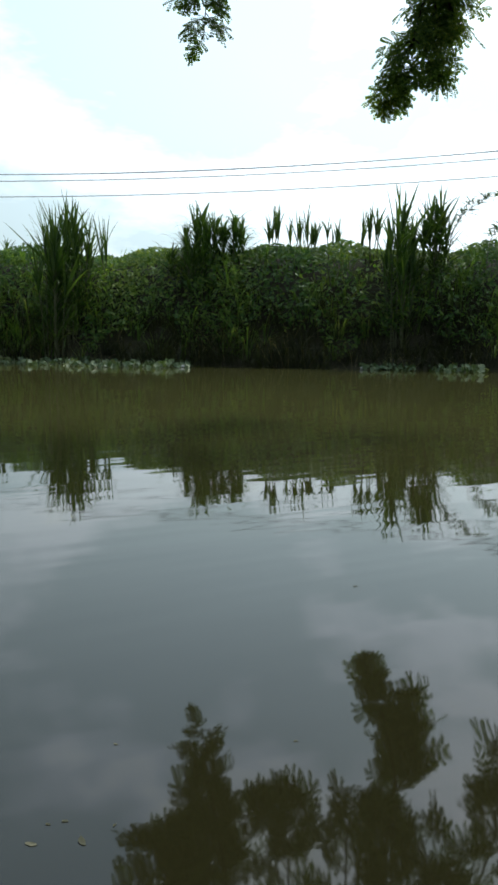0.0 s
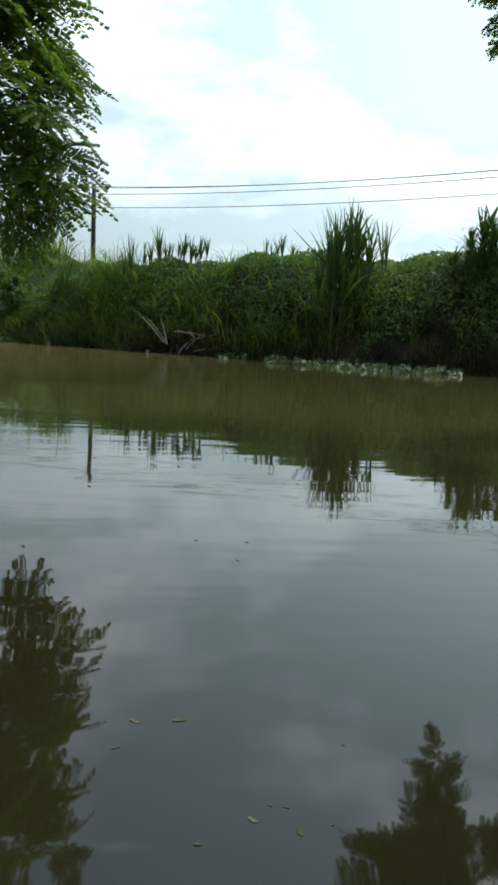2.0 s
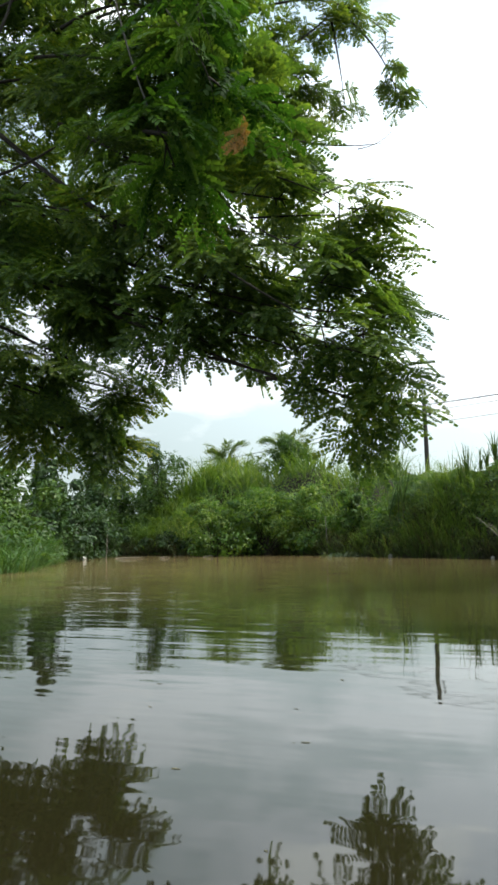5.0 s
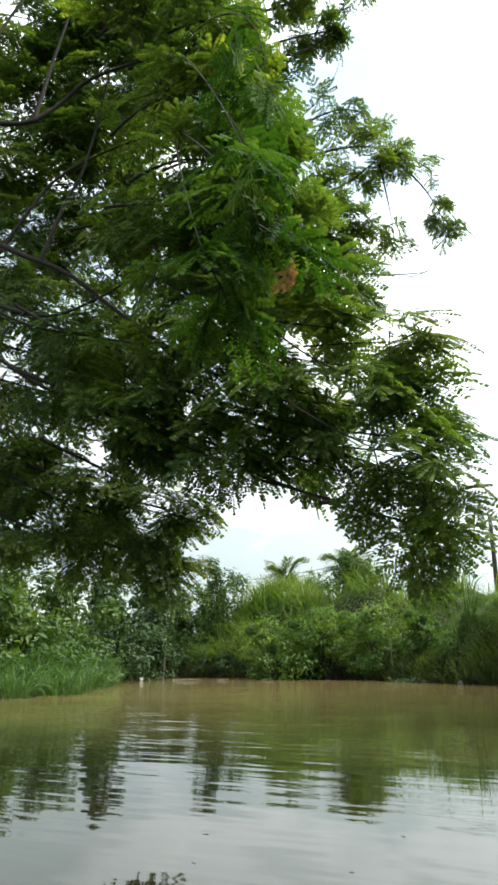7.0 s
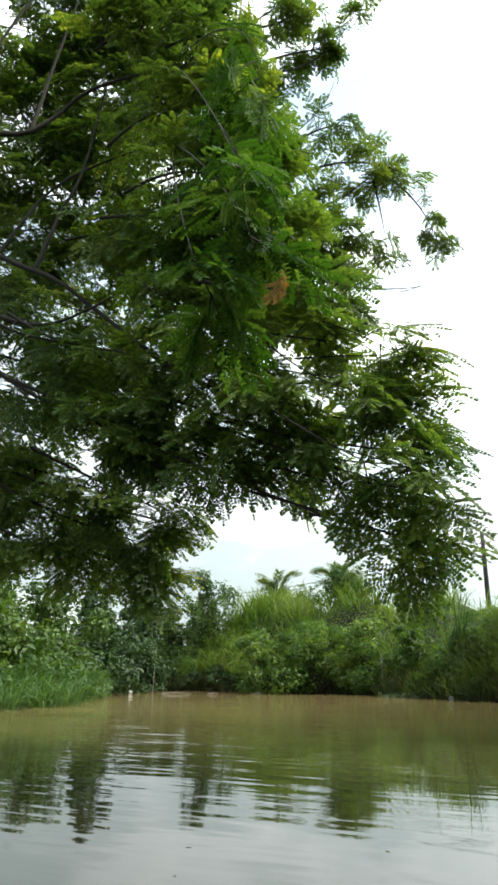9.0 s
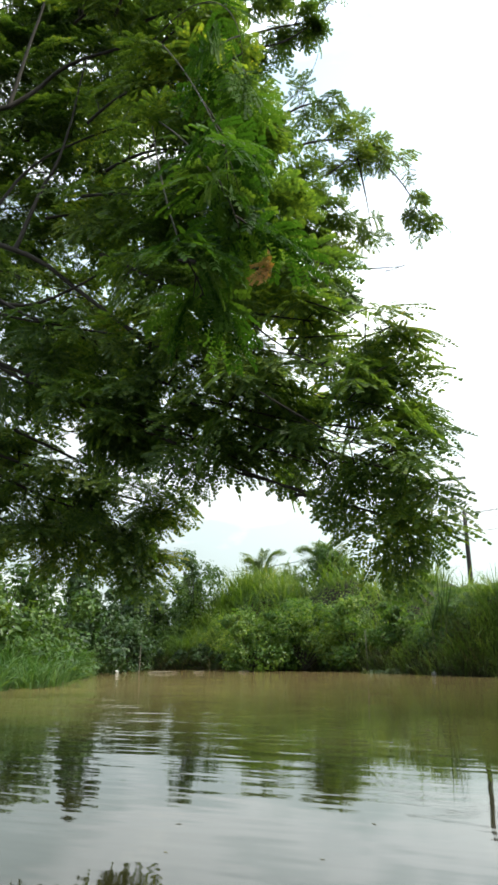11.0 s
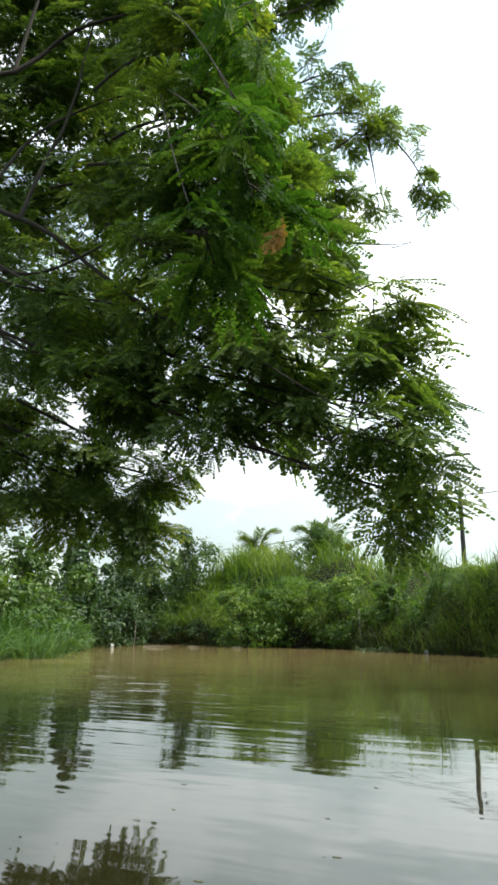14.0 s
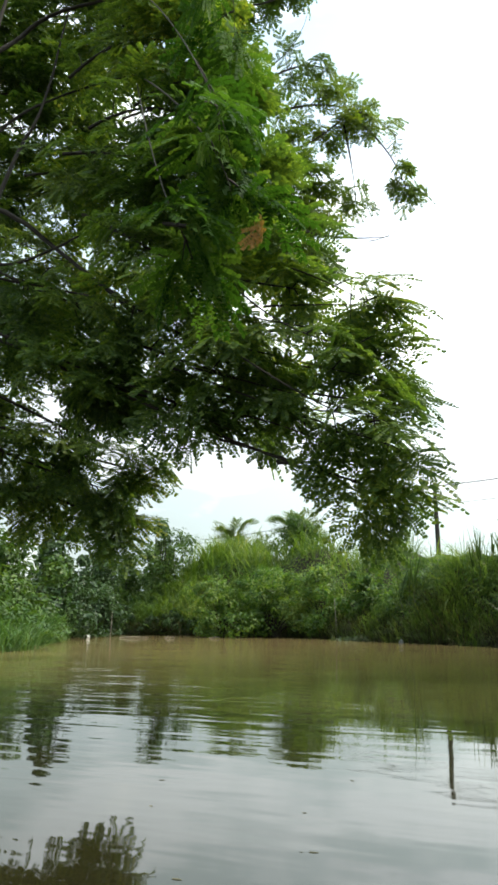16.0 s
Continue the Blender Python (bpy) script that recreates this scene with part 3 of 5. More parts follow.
def cane_clump(az, d, top_el, stems, spread, label, thin=False):
    """A clump of cane: upright stems, each with a head of steep blades, and arching blades lower down."""
    foot = ground_at(az, d)
    tall = at(az, top_el, d).z - foot.z
    ob = base("cane_clump", foot, label, "cane", "cane on the far bank")
    for k in range(stems):
        a, r = rng.uniform(0, 2 * math.pi), spread * math.sqrt(rng.uniform(0, 1))
        p = foot + Vector((math.cos(a) * r, math.sin(a) * r * 0.6, -0.05))
        h = tall * (1.1 if k == 0 else rng.uniform(0.78, 1.08)) * (1 - 0.15 * r / max(spread, 0.01))
        lean = Vector((math.cos(a) * r * 0.35 + rng.normal(0, 0.05), math.sin(a) * r * 0.2, 0))
        stalk = h * (rng.uniform(0.40, 0.54) if thin else rng.uniform(0.66, 0.76))
        mid = p + Vector((0, 0, stalk * 0.5)) + lean * 0.3
        tip = p + Vector((0, 0, stalk)) + lean
        stem = piece("stem", tubes_mesh("stem", [(bend(p, mid, tip, 5), [0.017, 0.016, 0.014, 0.012, 0.008])], CANE_STEM, 5), ob)
        m = 7
        for q in rng.uniform(0.8, 1.0, m):
            ob2 = new("blade", BLADES[int(rng.integers(6))])
            ob2.parent = stem
            ln = (h - stalk * q) * rng.uniform(0.75, 1.12)
            wide = rng.uniform(0.7, 1.15) * (0.78 if thin else 1.0)
            turn = Euler((0, abs(rng.normal(0.0, 0.17 if thin else 0.27)) + 0.03, rng.uniform(0, 2 * math.pi)))
            ob2.matrix_basis = Matrix.LocRotScale(p + Vector((0, 0, stalk * q)) + lean * q, turn, (wide, wide, ln))
        if not thin:
            m = 16
            f = rng.uniform(0.15, 0.95, m)
            pos = np.array([p + Vector((0, 0, stalk * q)) + lean * q for q in f])
            low = blade_arrays(pos, rng.uniform(0, 2 * np.pi, m), rng.uniform(0.25, 0.8, m), rng.uniform(0.5, 0.95, m), rng.uniform(1.0, 2.2, m), rng.uniform(0.020, 0.036, m), 6)
            tagged(piece("foliage", joined("foliage", [low], CANE_LEAF), stem), kind="stuff")
    return ob


DENSE = "dense clump of tall dark green cane on the bank"
SINGLE = "lone upright cane with steep dark blades"
FEW = "few tall canes with steep narrow blades"
cane_clump(15.3, 16.7, 10.0, 13, 0.28, DENSE)
cane_clump(14.4, 16.9, 10.9, 13, 0.24, DENSE)
cane_clump(13.2, 17.1, 10.2, 8, 0.20, DENSE)
cane_clump(11.5, 17.4, 9.8, 2, 0.05, SINGLE, True)
cane_clump(4.9, 16.5, 9.2, 12, 0.35, DENSE)
cane_clump(3.2, 16.7, 10.7, 14, 0.30, DENSE)
cane_clump(1.6, 16.8, 10.0, 11, 0.30, DENSE)
cane_clump(-1.8, 16.6, 10.8, 4, 0.09, FEW, True)
cane_clump(-3.4, 16.6, 10.3, 3, 0.10, FEW, True)
cane_clump(-4.8, 16.8, 10.4, 5, 0.14, FEW, True)
cane_clump(-6.2, 16.7, 9.8, 4, 0.14, FEW, True)
cane_clump(-9.4, 16.5, 10.5, 6, 0.18, FEW, True)
cane_clump(-11.6, 15.4, 10.7, 11, 0.30, DENSE)
cane_clump(-12.4, 15.9, 11.3, 12, 0.25, DENSE)
cane_clump(-14.4, 16.0, 11.8, 12, 0.18, DENSE)
cane_clump(18.9, 20.6, 8.1, 5, 0.25, FEW, True)
cane_clump(26.3, 21.2, 7.8, 9, 0.35, FEW, True)
cane_clump(27.6, 21.3, 7.7, 7, 0.25, FEW, True)
cane_clump(28.9, 21.4, 8.0, 4, 0.10, FEW, True)
cane_clump(31.3, 21.6, 7.7, 4, 0.20, FEW, True)
cane_clump(30.2, 22.0, 7.3, 4, 0.25, FEW, True)
cane_clump(20.3, 20.4, 7.7, 3, 0.15, FEW, True)
cane_clump(36.5, 23.2, 6.7, 4, 0.30, FEW, True)


def plume_reed(az0, az1, d, el0, el1):
    """A feathery reed plume that arches over the bank's crest."""
    foot = ground_at(az0, d)
    ob = base("plume_reed", foot, "dark feathery reed arching above the bank's crest", "reed")
    tip = at(az1, el1, d)
    head = bend(foot, at(az0 + 0.6 * (az1 - az0) * 0.3, el0, d), tip, 14)
    piece("stem", tubes_mesh("stem", [(head, [0.012 - 0.0007 * i for i in range(14)])], DEAD_WOOD, 5), ob)
    pos, size = [], []
    for i in range(6, 14):
        for k in range(24):
            pos.append(head[i] + Vector((rng.normal(0, 0.05), rng.normal(0, 0.05), rng.normal(0.0, 0.05))))
    pos = np.array(pos)
    n = len(pos)
    piece("plume", joined("plume", [blade_arrays(pos, rng.uniform(0, 6.3, n), rng.uniform(0.7, 1.6, n), rng.uniform(0.14, 0.30, n), rng.uniform(0.3, 1.2, n), rng.uniform(0.020, 0.036, n), 3)], CANE_LEAF), ob)


plume_reed(-15.2, -18.8, 16.5, 9.0, 10.6)
plume_reed(-18.0, -20.5, 16.5, 8.0, 8.6)


def shore_d(az):
    """Distance of the far shore from the standing point."""
    ds = np.linspace(8, 45, 400)
    a = radians(az)
    s = shore_distance(-math.sin(a) * ds, math.cos(a) * ds)
    return float(ds[np.argmax(s > 0)])


# ---------------------------------------------------------------- shrubs on the banks
def shrub(az, d, top_el, radius, leaf, n, label, material=SHRUB, drop=0.0):
    """A bush: several stems and a lumpy crown of separate leaves, open in places."""
    foot = ground_at(az, d)
    foot.z = max(foot.z, 0.0)
    tall = at(az, top_el, d).z - foot.z
    ob = base("shrub", foot, label, "shrub")
    runs, lumps = [], []
    slim = min(1.0, 2.0 * radius / max(tall, 0.1))
    for k in range(24):
        f = (k + 0.5) / 24
        a, r = rng.uniform(0, 2 * math.pi), radius * rng.uniform(0.1, 1.0) * (1 - 0.45 * f)
        q = foot + Vector((math.cos(a) * r, math.sin(a) * r, tall * (0.30 - drop + (0.58 + drop) * f)))
        runs.append((bend(foot - Vector((0, 0, 0.1)), (foot + q) / 2 + Vector((0, 0, 0.1 * tall)), q, 6), [0.03, 0.026, 0.02, 0.015, 0.01, 0.005]))
        lumps.append((q, radius * rng.uniform(0.18, 0.60) * (1.08 - 0.35 * f)))
    piece("branchwork", tubes_mesh("branchwork", runs, BARK, 5), ob)
    pos, nrm = [], []
    for q, r in lumps:
        v = rng.normal(size=(int(n / 24 * (0.3 + 1.8 * (r / radius))), 3))
        v /= np.linalg.norm(v, axis=1, keepdims=True)
        rr = r * rng.uniform(0.35, 1.0, len(v)) ** 0.5 * (0.85 + 0.3 * np.sin(v[:, 0] * 5 + q.x * 9) * np.sin(v[:, 2] * 4 + q.z * 7))
        pos.append(np.array(q) + v * rr[:, None] * np.array([1, 1, 1.15 - 0.35 * slim]))
        nrm.append(v + np.array([0, 0, 0.7]) + rng.normal(scale=0.4, size=v.shape))
    pos, nrm = np.concatenate(pos), np.concatenate(nrm)
    keep = pos[:, 2] > 0.03
    pos, nrm = pos[keep], nrm[keep]
    piece("crown", joined("crown", [leaf_arrays(pos, nrm, rng.uniform(0.6, 1.2, len(pos)) * leaf, 1.6)], material), ob)


VINE = "rounded bush smothered in green vines beside the water"
shrub(47.0, 28.6, 4.3, 1.7, 0.09, 7000, VINE, CREEPER, 0.2)
shrub(51.0, 28.6, 3.6, 1.6, 0.085, 6000, VINE, CREEPER, 0.2)
shrub(43.2, 27.6, 4.9, 1.2, 0.085, 4500, VINE, CREEPER, 0.2)
shrub(39.8, 26.2, 4.2, 1.1, 0.085, 4000, VINE, CREEPER, 0.2)
shrub(36.0, 24.0, 3.6, 0.9, 0.085, 3000, VINE, CREEPER, 0.2)
shrub(44.6, 35.0, 8.4, 1.35, 0.10, 5200, "dusky rounded bush rising behind the bank", SHRUB, 0.3)
shrub(55.4, 35.0, 8.7, 1.7, 0.095, 6800, "tall leafy shrub standing above the grass", SHRUB, 0.3)
shrub(58.4, 37.0, 5.6, 1.7, 0.12, 5200, "leafy green shrub at the channel's mouth", SHRUB, 0.3)
shrub(60.2, 42.0, 4.8, 2.0, 0.16, 4200, "leafy bush far back in the channel, darkened for shade", SHADED_SHRUB, 0.34)
shrub(62.4, 31.0, 3.6, 1.4, 0.13, 3600, "leafy bush far back in the channel, darkened for shade", SHADED_SHRUB, 0.34)
shrub(64.0, 25.5, 9.6, 1.25, 0.13, 4800, "slender dark tree hung with creepers", SHADED_SHRUB, 0.32)
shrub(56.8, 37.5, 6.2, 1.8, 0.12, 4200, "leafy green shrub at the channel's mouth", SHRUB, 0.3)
shrub(60.8, 46.0, 6.0, 2.8, 0.2, 4200, "leafy bush far back in the channel, darkened for shade", SHADED_SHRUB, 0.3)
shrub(63.5, 31.5, 5.4, 2.2, 0.16, 4200, "leafy bush far back in the channel, darkened for shade", SHADED_SHRUB, 0.3)
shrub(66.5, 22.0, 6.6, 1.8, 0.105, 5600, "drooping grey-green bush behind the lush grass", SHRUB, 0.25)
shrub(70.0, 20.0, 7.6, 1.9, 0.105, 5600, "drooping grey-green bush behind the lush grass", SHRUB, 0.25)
shrub(64.8, 24.5, 3.4, 1.2, 0.13, 2600, "low bush darkened for the shade at the water's edge", SHADED_SHRUB, 0.25)
shrub(60.6, 29.6, 2.6, 1.2, 0.10, 3600, "low bush darkened for the shade at the water's edge", SHADED_SHRUB, 0.3)
shrub(62.6, 28.0, 2.8, 1.2, 0.10, 3600, "low bush darkened for the shade at the water's edge", SHADED_SHRUB, 0.3)
# dark bushes added to stand for the shaded hollow at the bank's foot
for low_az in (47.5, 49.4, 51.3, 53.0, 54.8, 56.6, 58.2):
    shrub(low_az, shore_d(low_az) + 0.25, 0.55 + 0.35 * math.sin(low_az * 2.1), 0.62, 0.08, 1500, "low bush darkened for the shade at the water's edge", SHADED_SHRUB, 0.3)
shrub(74.0, 18.0, 8.4, 2.0, 0.13, 4200, "drooping grey-green bush behind the lush grass", SHRUB, 0.25)


# ---------------------------------------------------------------- palms, house, pole
def palm_tree(az, d, crown_el, size, fronds, label):
    foot = ground_at(az, d)
    top = at(az, crown_el, d)
    ob = base("palm_tree", foot, label, "palm")
    piece("trunk", tubes_mesh("trunk", [(bend(foot - Vector((0, 0, 0.2)), (foot + top) / 2 + Vector((0.15, 0, 0)), top, 7), [0.2, 0.17, 0.15, 0.14, 0.14, 0.13, 0.10])], BARK, 9), ob)
    for k in range(fronds):
        a = 2 * math.pi * (k + rng.uniform(-0.3, 0.3)) / fronds
        up, out = rng.uniform(0.6, 1.4) * size, rng.uniform(0.35, 0.8) * size
        way = Vector((math.cos(a), math.sin(a), 0))
        rib = bend(top, top + way * out * 0.45 + Vector((0, 0, up * 0.62)), top + way * out + Vector((0, 0, up * 0.8 - size * 0.18)), 15)
        pos, turn, lean, ln = [], [], [], []
        for i in range(2, 15):
            for s in (-1, 1):
                for e in range(3):
                    pos.append(rib[i])
                    turn.append(a + s * rng.uniform(0.5, 0.9))
                    lean.append(rng.uniform(0.9, 1.3))
                    ln.append(size * 0.34 * (1.05 - 0.55 * abs(i / 14 - 0.4)))
        arrays = [blade_arrays(np.array(pos), np.array(turn), np.array(lean), np.array(ln), np.full(len(pos), 0.55), np.full(len(pos), 0.034 * size / 1.6), 3)]
        v, q = tube(rib, [0.025 - 0.0014 * i for i in range(15)], 4)
        arrays.append((np.array(v), np.array(q)))
        piece("frond", joined("frond", arrays, PALM), ob)


palm_tree(50.2, 44.0, 5.2, 2.0, 20, "palm with spiky upright fronds behind the bank")
palm_tree(44.9, 40.0, 5.4, 2.1, 26, "dusky feathery palm rising behind the bank")
palm_tree(47.6, 42.0, 4.7, 1.5, 16, "low palm behind the bank")


def box(bm, lo, hi):
    r = bmesh.ops.create_cube(bm, size=1.0)
    for v in r["verts"]:
        v.co = Vector([lo[i] + (v.co[i] + 0.5) * (hi[i] - lo[i]) for i in range(3)])


def house(az, d):
    foot = ground_at(az, d)
    ob = base("house", foot, "low distant house with a grey pitched roof", "house")
    w, dep, h, ridge = 2.4, 2.6, 5.8, 7.6
    bm = bmesh.new()
    box(bm, (foot.x - w, foot.y - dep, foot.z - 0.3), (foot.x + w, foot.y + dep, foot.z + h))
    wall = part("wall", bm, PLASTER, ob)
    bm = bmesh.new()
    ends = []
    for x in (-w - 0.35, w + 0.35):
        ends.append([bm.verts.new((foot.x + x, foot.y + y, foot.z + z)) for y, z in ((-dep - 0.4, h - 0.1), (0, ridge), (dep + 0.4, h - 0.1), (dep + 0.4, h - 0.22), (0, ridge - 0.14), (-dep - 0.4, h - 0.22))])
    for i in range(6):
        j = (i + 1) % 6
        bm.faces.new((ends[0][i], ends[0][j], ends[1][j], ends[1][i]))
    bm.faces.new(ends[0][::-1])
    bm.faces.new(ends[1])
    part("roof", bm, ROOF_TIN, ob)
    for x in (-1.5, 0.0, 1.5):
        bm = bmesh.new()
        box(bm, (foot.x + x - 0.5, foot.y - dep - 0.04, foot.z + 1.2), (foot.x + x + 0.5, foot.y - dep + 0.05, foot.z + 2.4))
        part("window", bm, DARK_GLASS, wall)


house(49.2, 78.0)

POLE = at(34.0, 0, 44.0)
POLE_FOOT = ground_at(34.0, 44.0)
POLE_TOP = at(33.95, 10.55, 44.0).z


def utility_pole(foot, top_z, label):
    ob = base("utility_pole", foot, label, "pole", "poles of the power line")
    foot = Vector(foot)
    top = Vector((foot.x, foot.y, top_z))
    piece("post", tubes_mesh("post", [([foot - Vector((0, 0, 0.4)), foot.lerp(top, 0.5), top, top + Vector((0, 0, 0.015))], [0.15, 0.135, 0.115, 0.02])], POLE_WOOD, 12), ob)
    for dz in (0.22, 0.62, 1.36):
        z = top_z - dz
        bm = bmesh.new()
        box(bm, (foot.x - 0.035, foot.y - 0.32, z - 0.06), (foot.x + 0.035, foot.y - 0.08, z - 0.03))
        rack = part("bracket", bm, DARK_METAL, ob)
        me = tubes_mesh("insulator", [([Vector((foot.x, foot.y - 0.28, z - 0.05 + 0.02 * i)) for i in range(6)], [0.03, 0.055, 0.035, 0.06, 0.04, 0.025])], PLASTER, 8)
        piece("insulator", me, rack)
    arm = top - Vector((0, 0, 0.78))
    end = arm + Vector((0.42, -0.12, 0.0))
    piece("lamp_arm", tubes_mesh("lamp_arm", [(bend(arm, (arm + end) / 2 + Vector((0, 0, 0.06)), end, 6), [0.02] * 6)], DARK_METAL, 6), ob)
    lamp = [end + Vector((0.03 * i - 0.06, 0, 0)) for i in range(8)]
    piece("lamp_head", tubes_mesh("lamp_head", [(lamp, [0.02, 0.07, 0.10, 0.115, 0.115, 0.10, 0.07, 0.02])], DARK_METAL, 9), ob)
    return ob


utility_pole(POLE_FOOT, POLE_TOP, "dark timber power pole with a small lamp on the bank")
NEXT = ground_at(-34.0, 36.0)
utility_pole(NEXT, POLE_TOP + 0.7, "dark timber power pole farther along the line")
BACK = Vector((POLE.x - 36, POLE.y + 4, POLE_FOOT.z))
utility_pole(BACK, POLE_TOP - 0.1, "dark timber power pole farther along the line")


def wire(dz, dy, sag):
    ob = base("power_line", (POLE.x, POLE.y, POLE_TOP - dz), "thin slack overhead power line", "cable", "wires of the power line")
    a = Vector((POLE.x, POLE.y - 0.28 + dy, POLE_TOP - dz))
    for q in (Vector((NEXT.x, NEXT.y - 0.28 + dy, POLE_TOP + 0.7 - dz)), Vector((BACK.x, BACK.y - 0.28 + dy, POLE_TOP - 0.1 - dz))):
        pts = [a.lerp(q, t) - Vector((0, 0, sag * 4 * t * (1 - t))) for t in (i / 24 for i in range(25))]
        piece("strand", tubes_mesh("strand", [(pts, [0.018] * 25)], WIRE, 5), ob)


wire(0.20, 0.0, 1.0)
wire(0.24, 0.12, 0.92)
wire(0.62, 0.0, 0.85)
wire(1.36, 0.0, 0.80)


# ---------------------------------------------------------------- on the water
def hyacinth_patch(az0, az1, d0, d1, n, label):
    """Floating rosettes of round leaves on short swollen stalks."""
    out, centre = [], at((az0 + az1) / 2, 0, (d0 + d1) / 2)
    ob = base("water_hyacinth", (centre.x, centre.y, 0), label, "water plant", "", "stuff")
    for k in range(n):
        az = rng.uniform(az0, az1)
        p = at(az, 0, d1 - (d1 - d0) * abs(rng.normal(0, 0.55)))
        m = int(rng.integers(5, 9))
        a = rng.uniform(0, 6.3, m)
        r, h = rng.uniform(0.03, 0.15, m), rng.uniform(0.015, 0.13, m) * rng.uniform(0.3, 1.2)
        pos = np.stack([p.x + np.cos(a) * r, p.y + np.sin(a) * r, h], -1)
        nrm = np.stack([np.cos(a) * 0.7, np.sin(a) * 0.7, np.full(m, 0.6)], -1) + rng.normal(scale=0.25, size=(m, 3))
        out.append(leaf_arrays(pos, nrm, rng.uniform(0.05, 0.13, m), 1.0))
        out.append(blade_arrays(np.stack([np.full(m, p.x), np.full(m, p.y), np.full(m, -0.02)], -1), a, np.arctan2(r, h + 0.02), np.hypot(r, h + 0.02), np.zeros(m), np.full(m, 0.025), 2))
    piece("rosette", joined("rosette", out, HYACINTH), ob)


HY = "pale green water hyacinth floating along the bank"
for az in np.arange(5.0, 20.0, 2.5):
    hyacinth_patch(az, az + 2.5, shore_d(az + 1.2) - 1.2, shore_d(az + 1.2) + 0.05, 17, HY)
hyacinth_patch(-18.0, -14.5, shore_d(-16) - 0.7, shore_d(-16), 26, HY)
hyacinth_patch(-13.0, -9.0, shore_d(-11) - 0.3, shore_d(-11), 16, HY)
hyacinth_patch(20.0, 24.0, shore_d(22) - 0.4, shore_d(22), 20, HY)
hyacinth_patch(37.8, 42.5, shore_d(40) - 0.7, shore_d(40), 40, HY)


def litter(az, d, size, label, kind_name):
    """A worn lump of white foam afloat."""
    p = at(az, 0, d)
    bm = bmesh.new()
    bmesh.ops.create_icosphere(bm, subdivisions=2, radius=1.0)
    for v in bm.verts:
        w = 1 + 0.22 * noise.noise(v.co * 1.7 + Vector((az, d, 0)))
        v.co = Vector((v.co.x * size[0], v.co.y * size[1], v.co.z * size[2])) * w + Vector((p.x, p.y, size[2] * 0.45))
    ob = part(kind_name, bm, FOAM)
    tagged(ob, label, "litter")


litter(5.3, shore_d(5.3) - 0.75, (0.11, 0.08, 0.032), "white foam block floating by the bank", "foam_block")
litter(37.2, shore_d(37.2) - 0.3, (0.09, 0.07, 0.07), "scrap of white foam at the water's edge", "foam_scrap")
litter(61.3, 27.5, (0.12, 0.12, 0.075), "round white float drifting on the water", "float")
litter(29.6, shore_d(29.6) - 0.3, (0.05, 0.05, 0.05), "scrap of white foam at the water's edge", "foam_scrap")
litter(-9.0, shore_d(-9.0) - 0.3, (0.05, 0.05, 0.05), "scrap of white foam at the water's edge", "foam_scrap")


def drift_stick(az0, az1, d, label, z=0.01, rise=0.0, thick=0.03):
    a, b = at(az0, 0, d), at(az1, 0, d)
    a.z, b.z = z, z + rise
    ob = tagged(new("stick", tubes_mesh("stick", [(bend(a, (a + b) / 2 + Vector((0, 0.1, 0.02)), b, 7), [thick * 0.6, thick, thick, thick * 0.9, thick * 0.8, thick * 0.6, thick * 0.3])], DEAD_WOOD, 6)), label, "stick")
    return ob


drift_stick(58.9, 56.6, 27.6, "pale stick drifting on the water", 0.01, 0.0, 0.022)
drift_stick(55.4, 54.6, 27.4, "pale stick drifting on the water", 0.01, 0.0, 0.018)
drift_stick(52.0, 51.2, 27.4, "pale stick drifting on the water", 0.01, 0.0, 0.016)


def fallen_branch():
    """Bleached dead stalks that lean from the bank into the water."""
    d = shore_d(27.0) - 0.6
    foot = at(27.0, 0, d)
    ob = base("fallen_branch", (foot.x, foot.y, 0), "bleached dead stalks leaning into the water", "branch")
    for az, el, az2, el2, dd in ((28.1, -1.13, 29.8, 0.92, 0.10), (28.1, -1.13, 28.8, 1.25, 0.15), (28.4, -0.97, 30.6, 1.36, 0.20), (27.6, -0.06, 23.6, -0.63, 0.05), (27.2, -1.74, 25.9, -0.52, -0.10), (25.9, -0.52, 26.7, -0.18, 0.00), (26.0, -1.53, 22.3, -1.27, -0.10), (22.9, -1.04, 19.3, -1.05, -0.15), (25.7, -0.56, 22.2, 0.13, 0.20), (23.9, -0.66, 25.4, 1.25, 0.25), (26.6, -1.43, 25.1, -0.07, 0.05), (22.5, -1.15, 21.8, 0.16, 0.10)):
        a, b = at(az, el, d + dd), at(az2, el2, d + dd + 0.25)
        piece("stalk", tubes_mesh("stalk", [(bend(a, (a + b) / 2 + Vector((0, 0, 0.05)), b, 6), [0.013, 0.016, 0.015, 0.012, 0.009, 0.004])], DEAD_WOOD, 5), ob)


fallen_branch()


def standing_stick(az, d, top_el, lean, label):
    foot, top = at(az, 0, d), at(az + lean, top_el, d + 0.1)
    foot.z = -0.15
    tagged(new("stick", tubes_mesh("stick", [(bend(foot, (foot + top) / 2 + Vector((0.03, 0, 0)), top, 7), [0.018, 0.018, 0.017, 0.016, 0.015, 0.013, 0.010])], DEAD_WOOD, 6)), label, "stick")


standing_stick(42.1, shore_d(42.1) - 0.25, 1.8, 0.1, "pale stick standing upright at the water's edge")
standing_stick(59.6, 27.8, 0.7, -0.1, "pale stick standing upright in the channel's mouth")


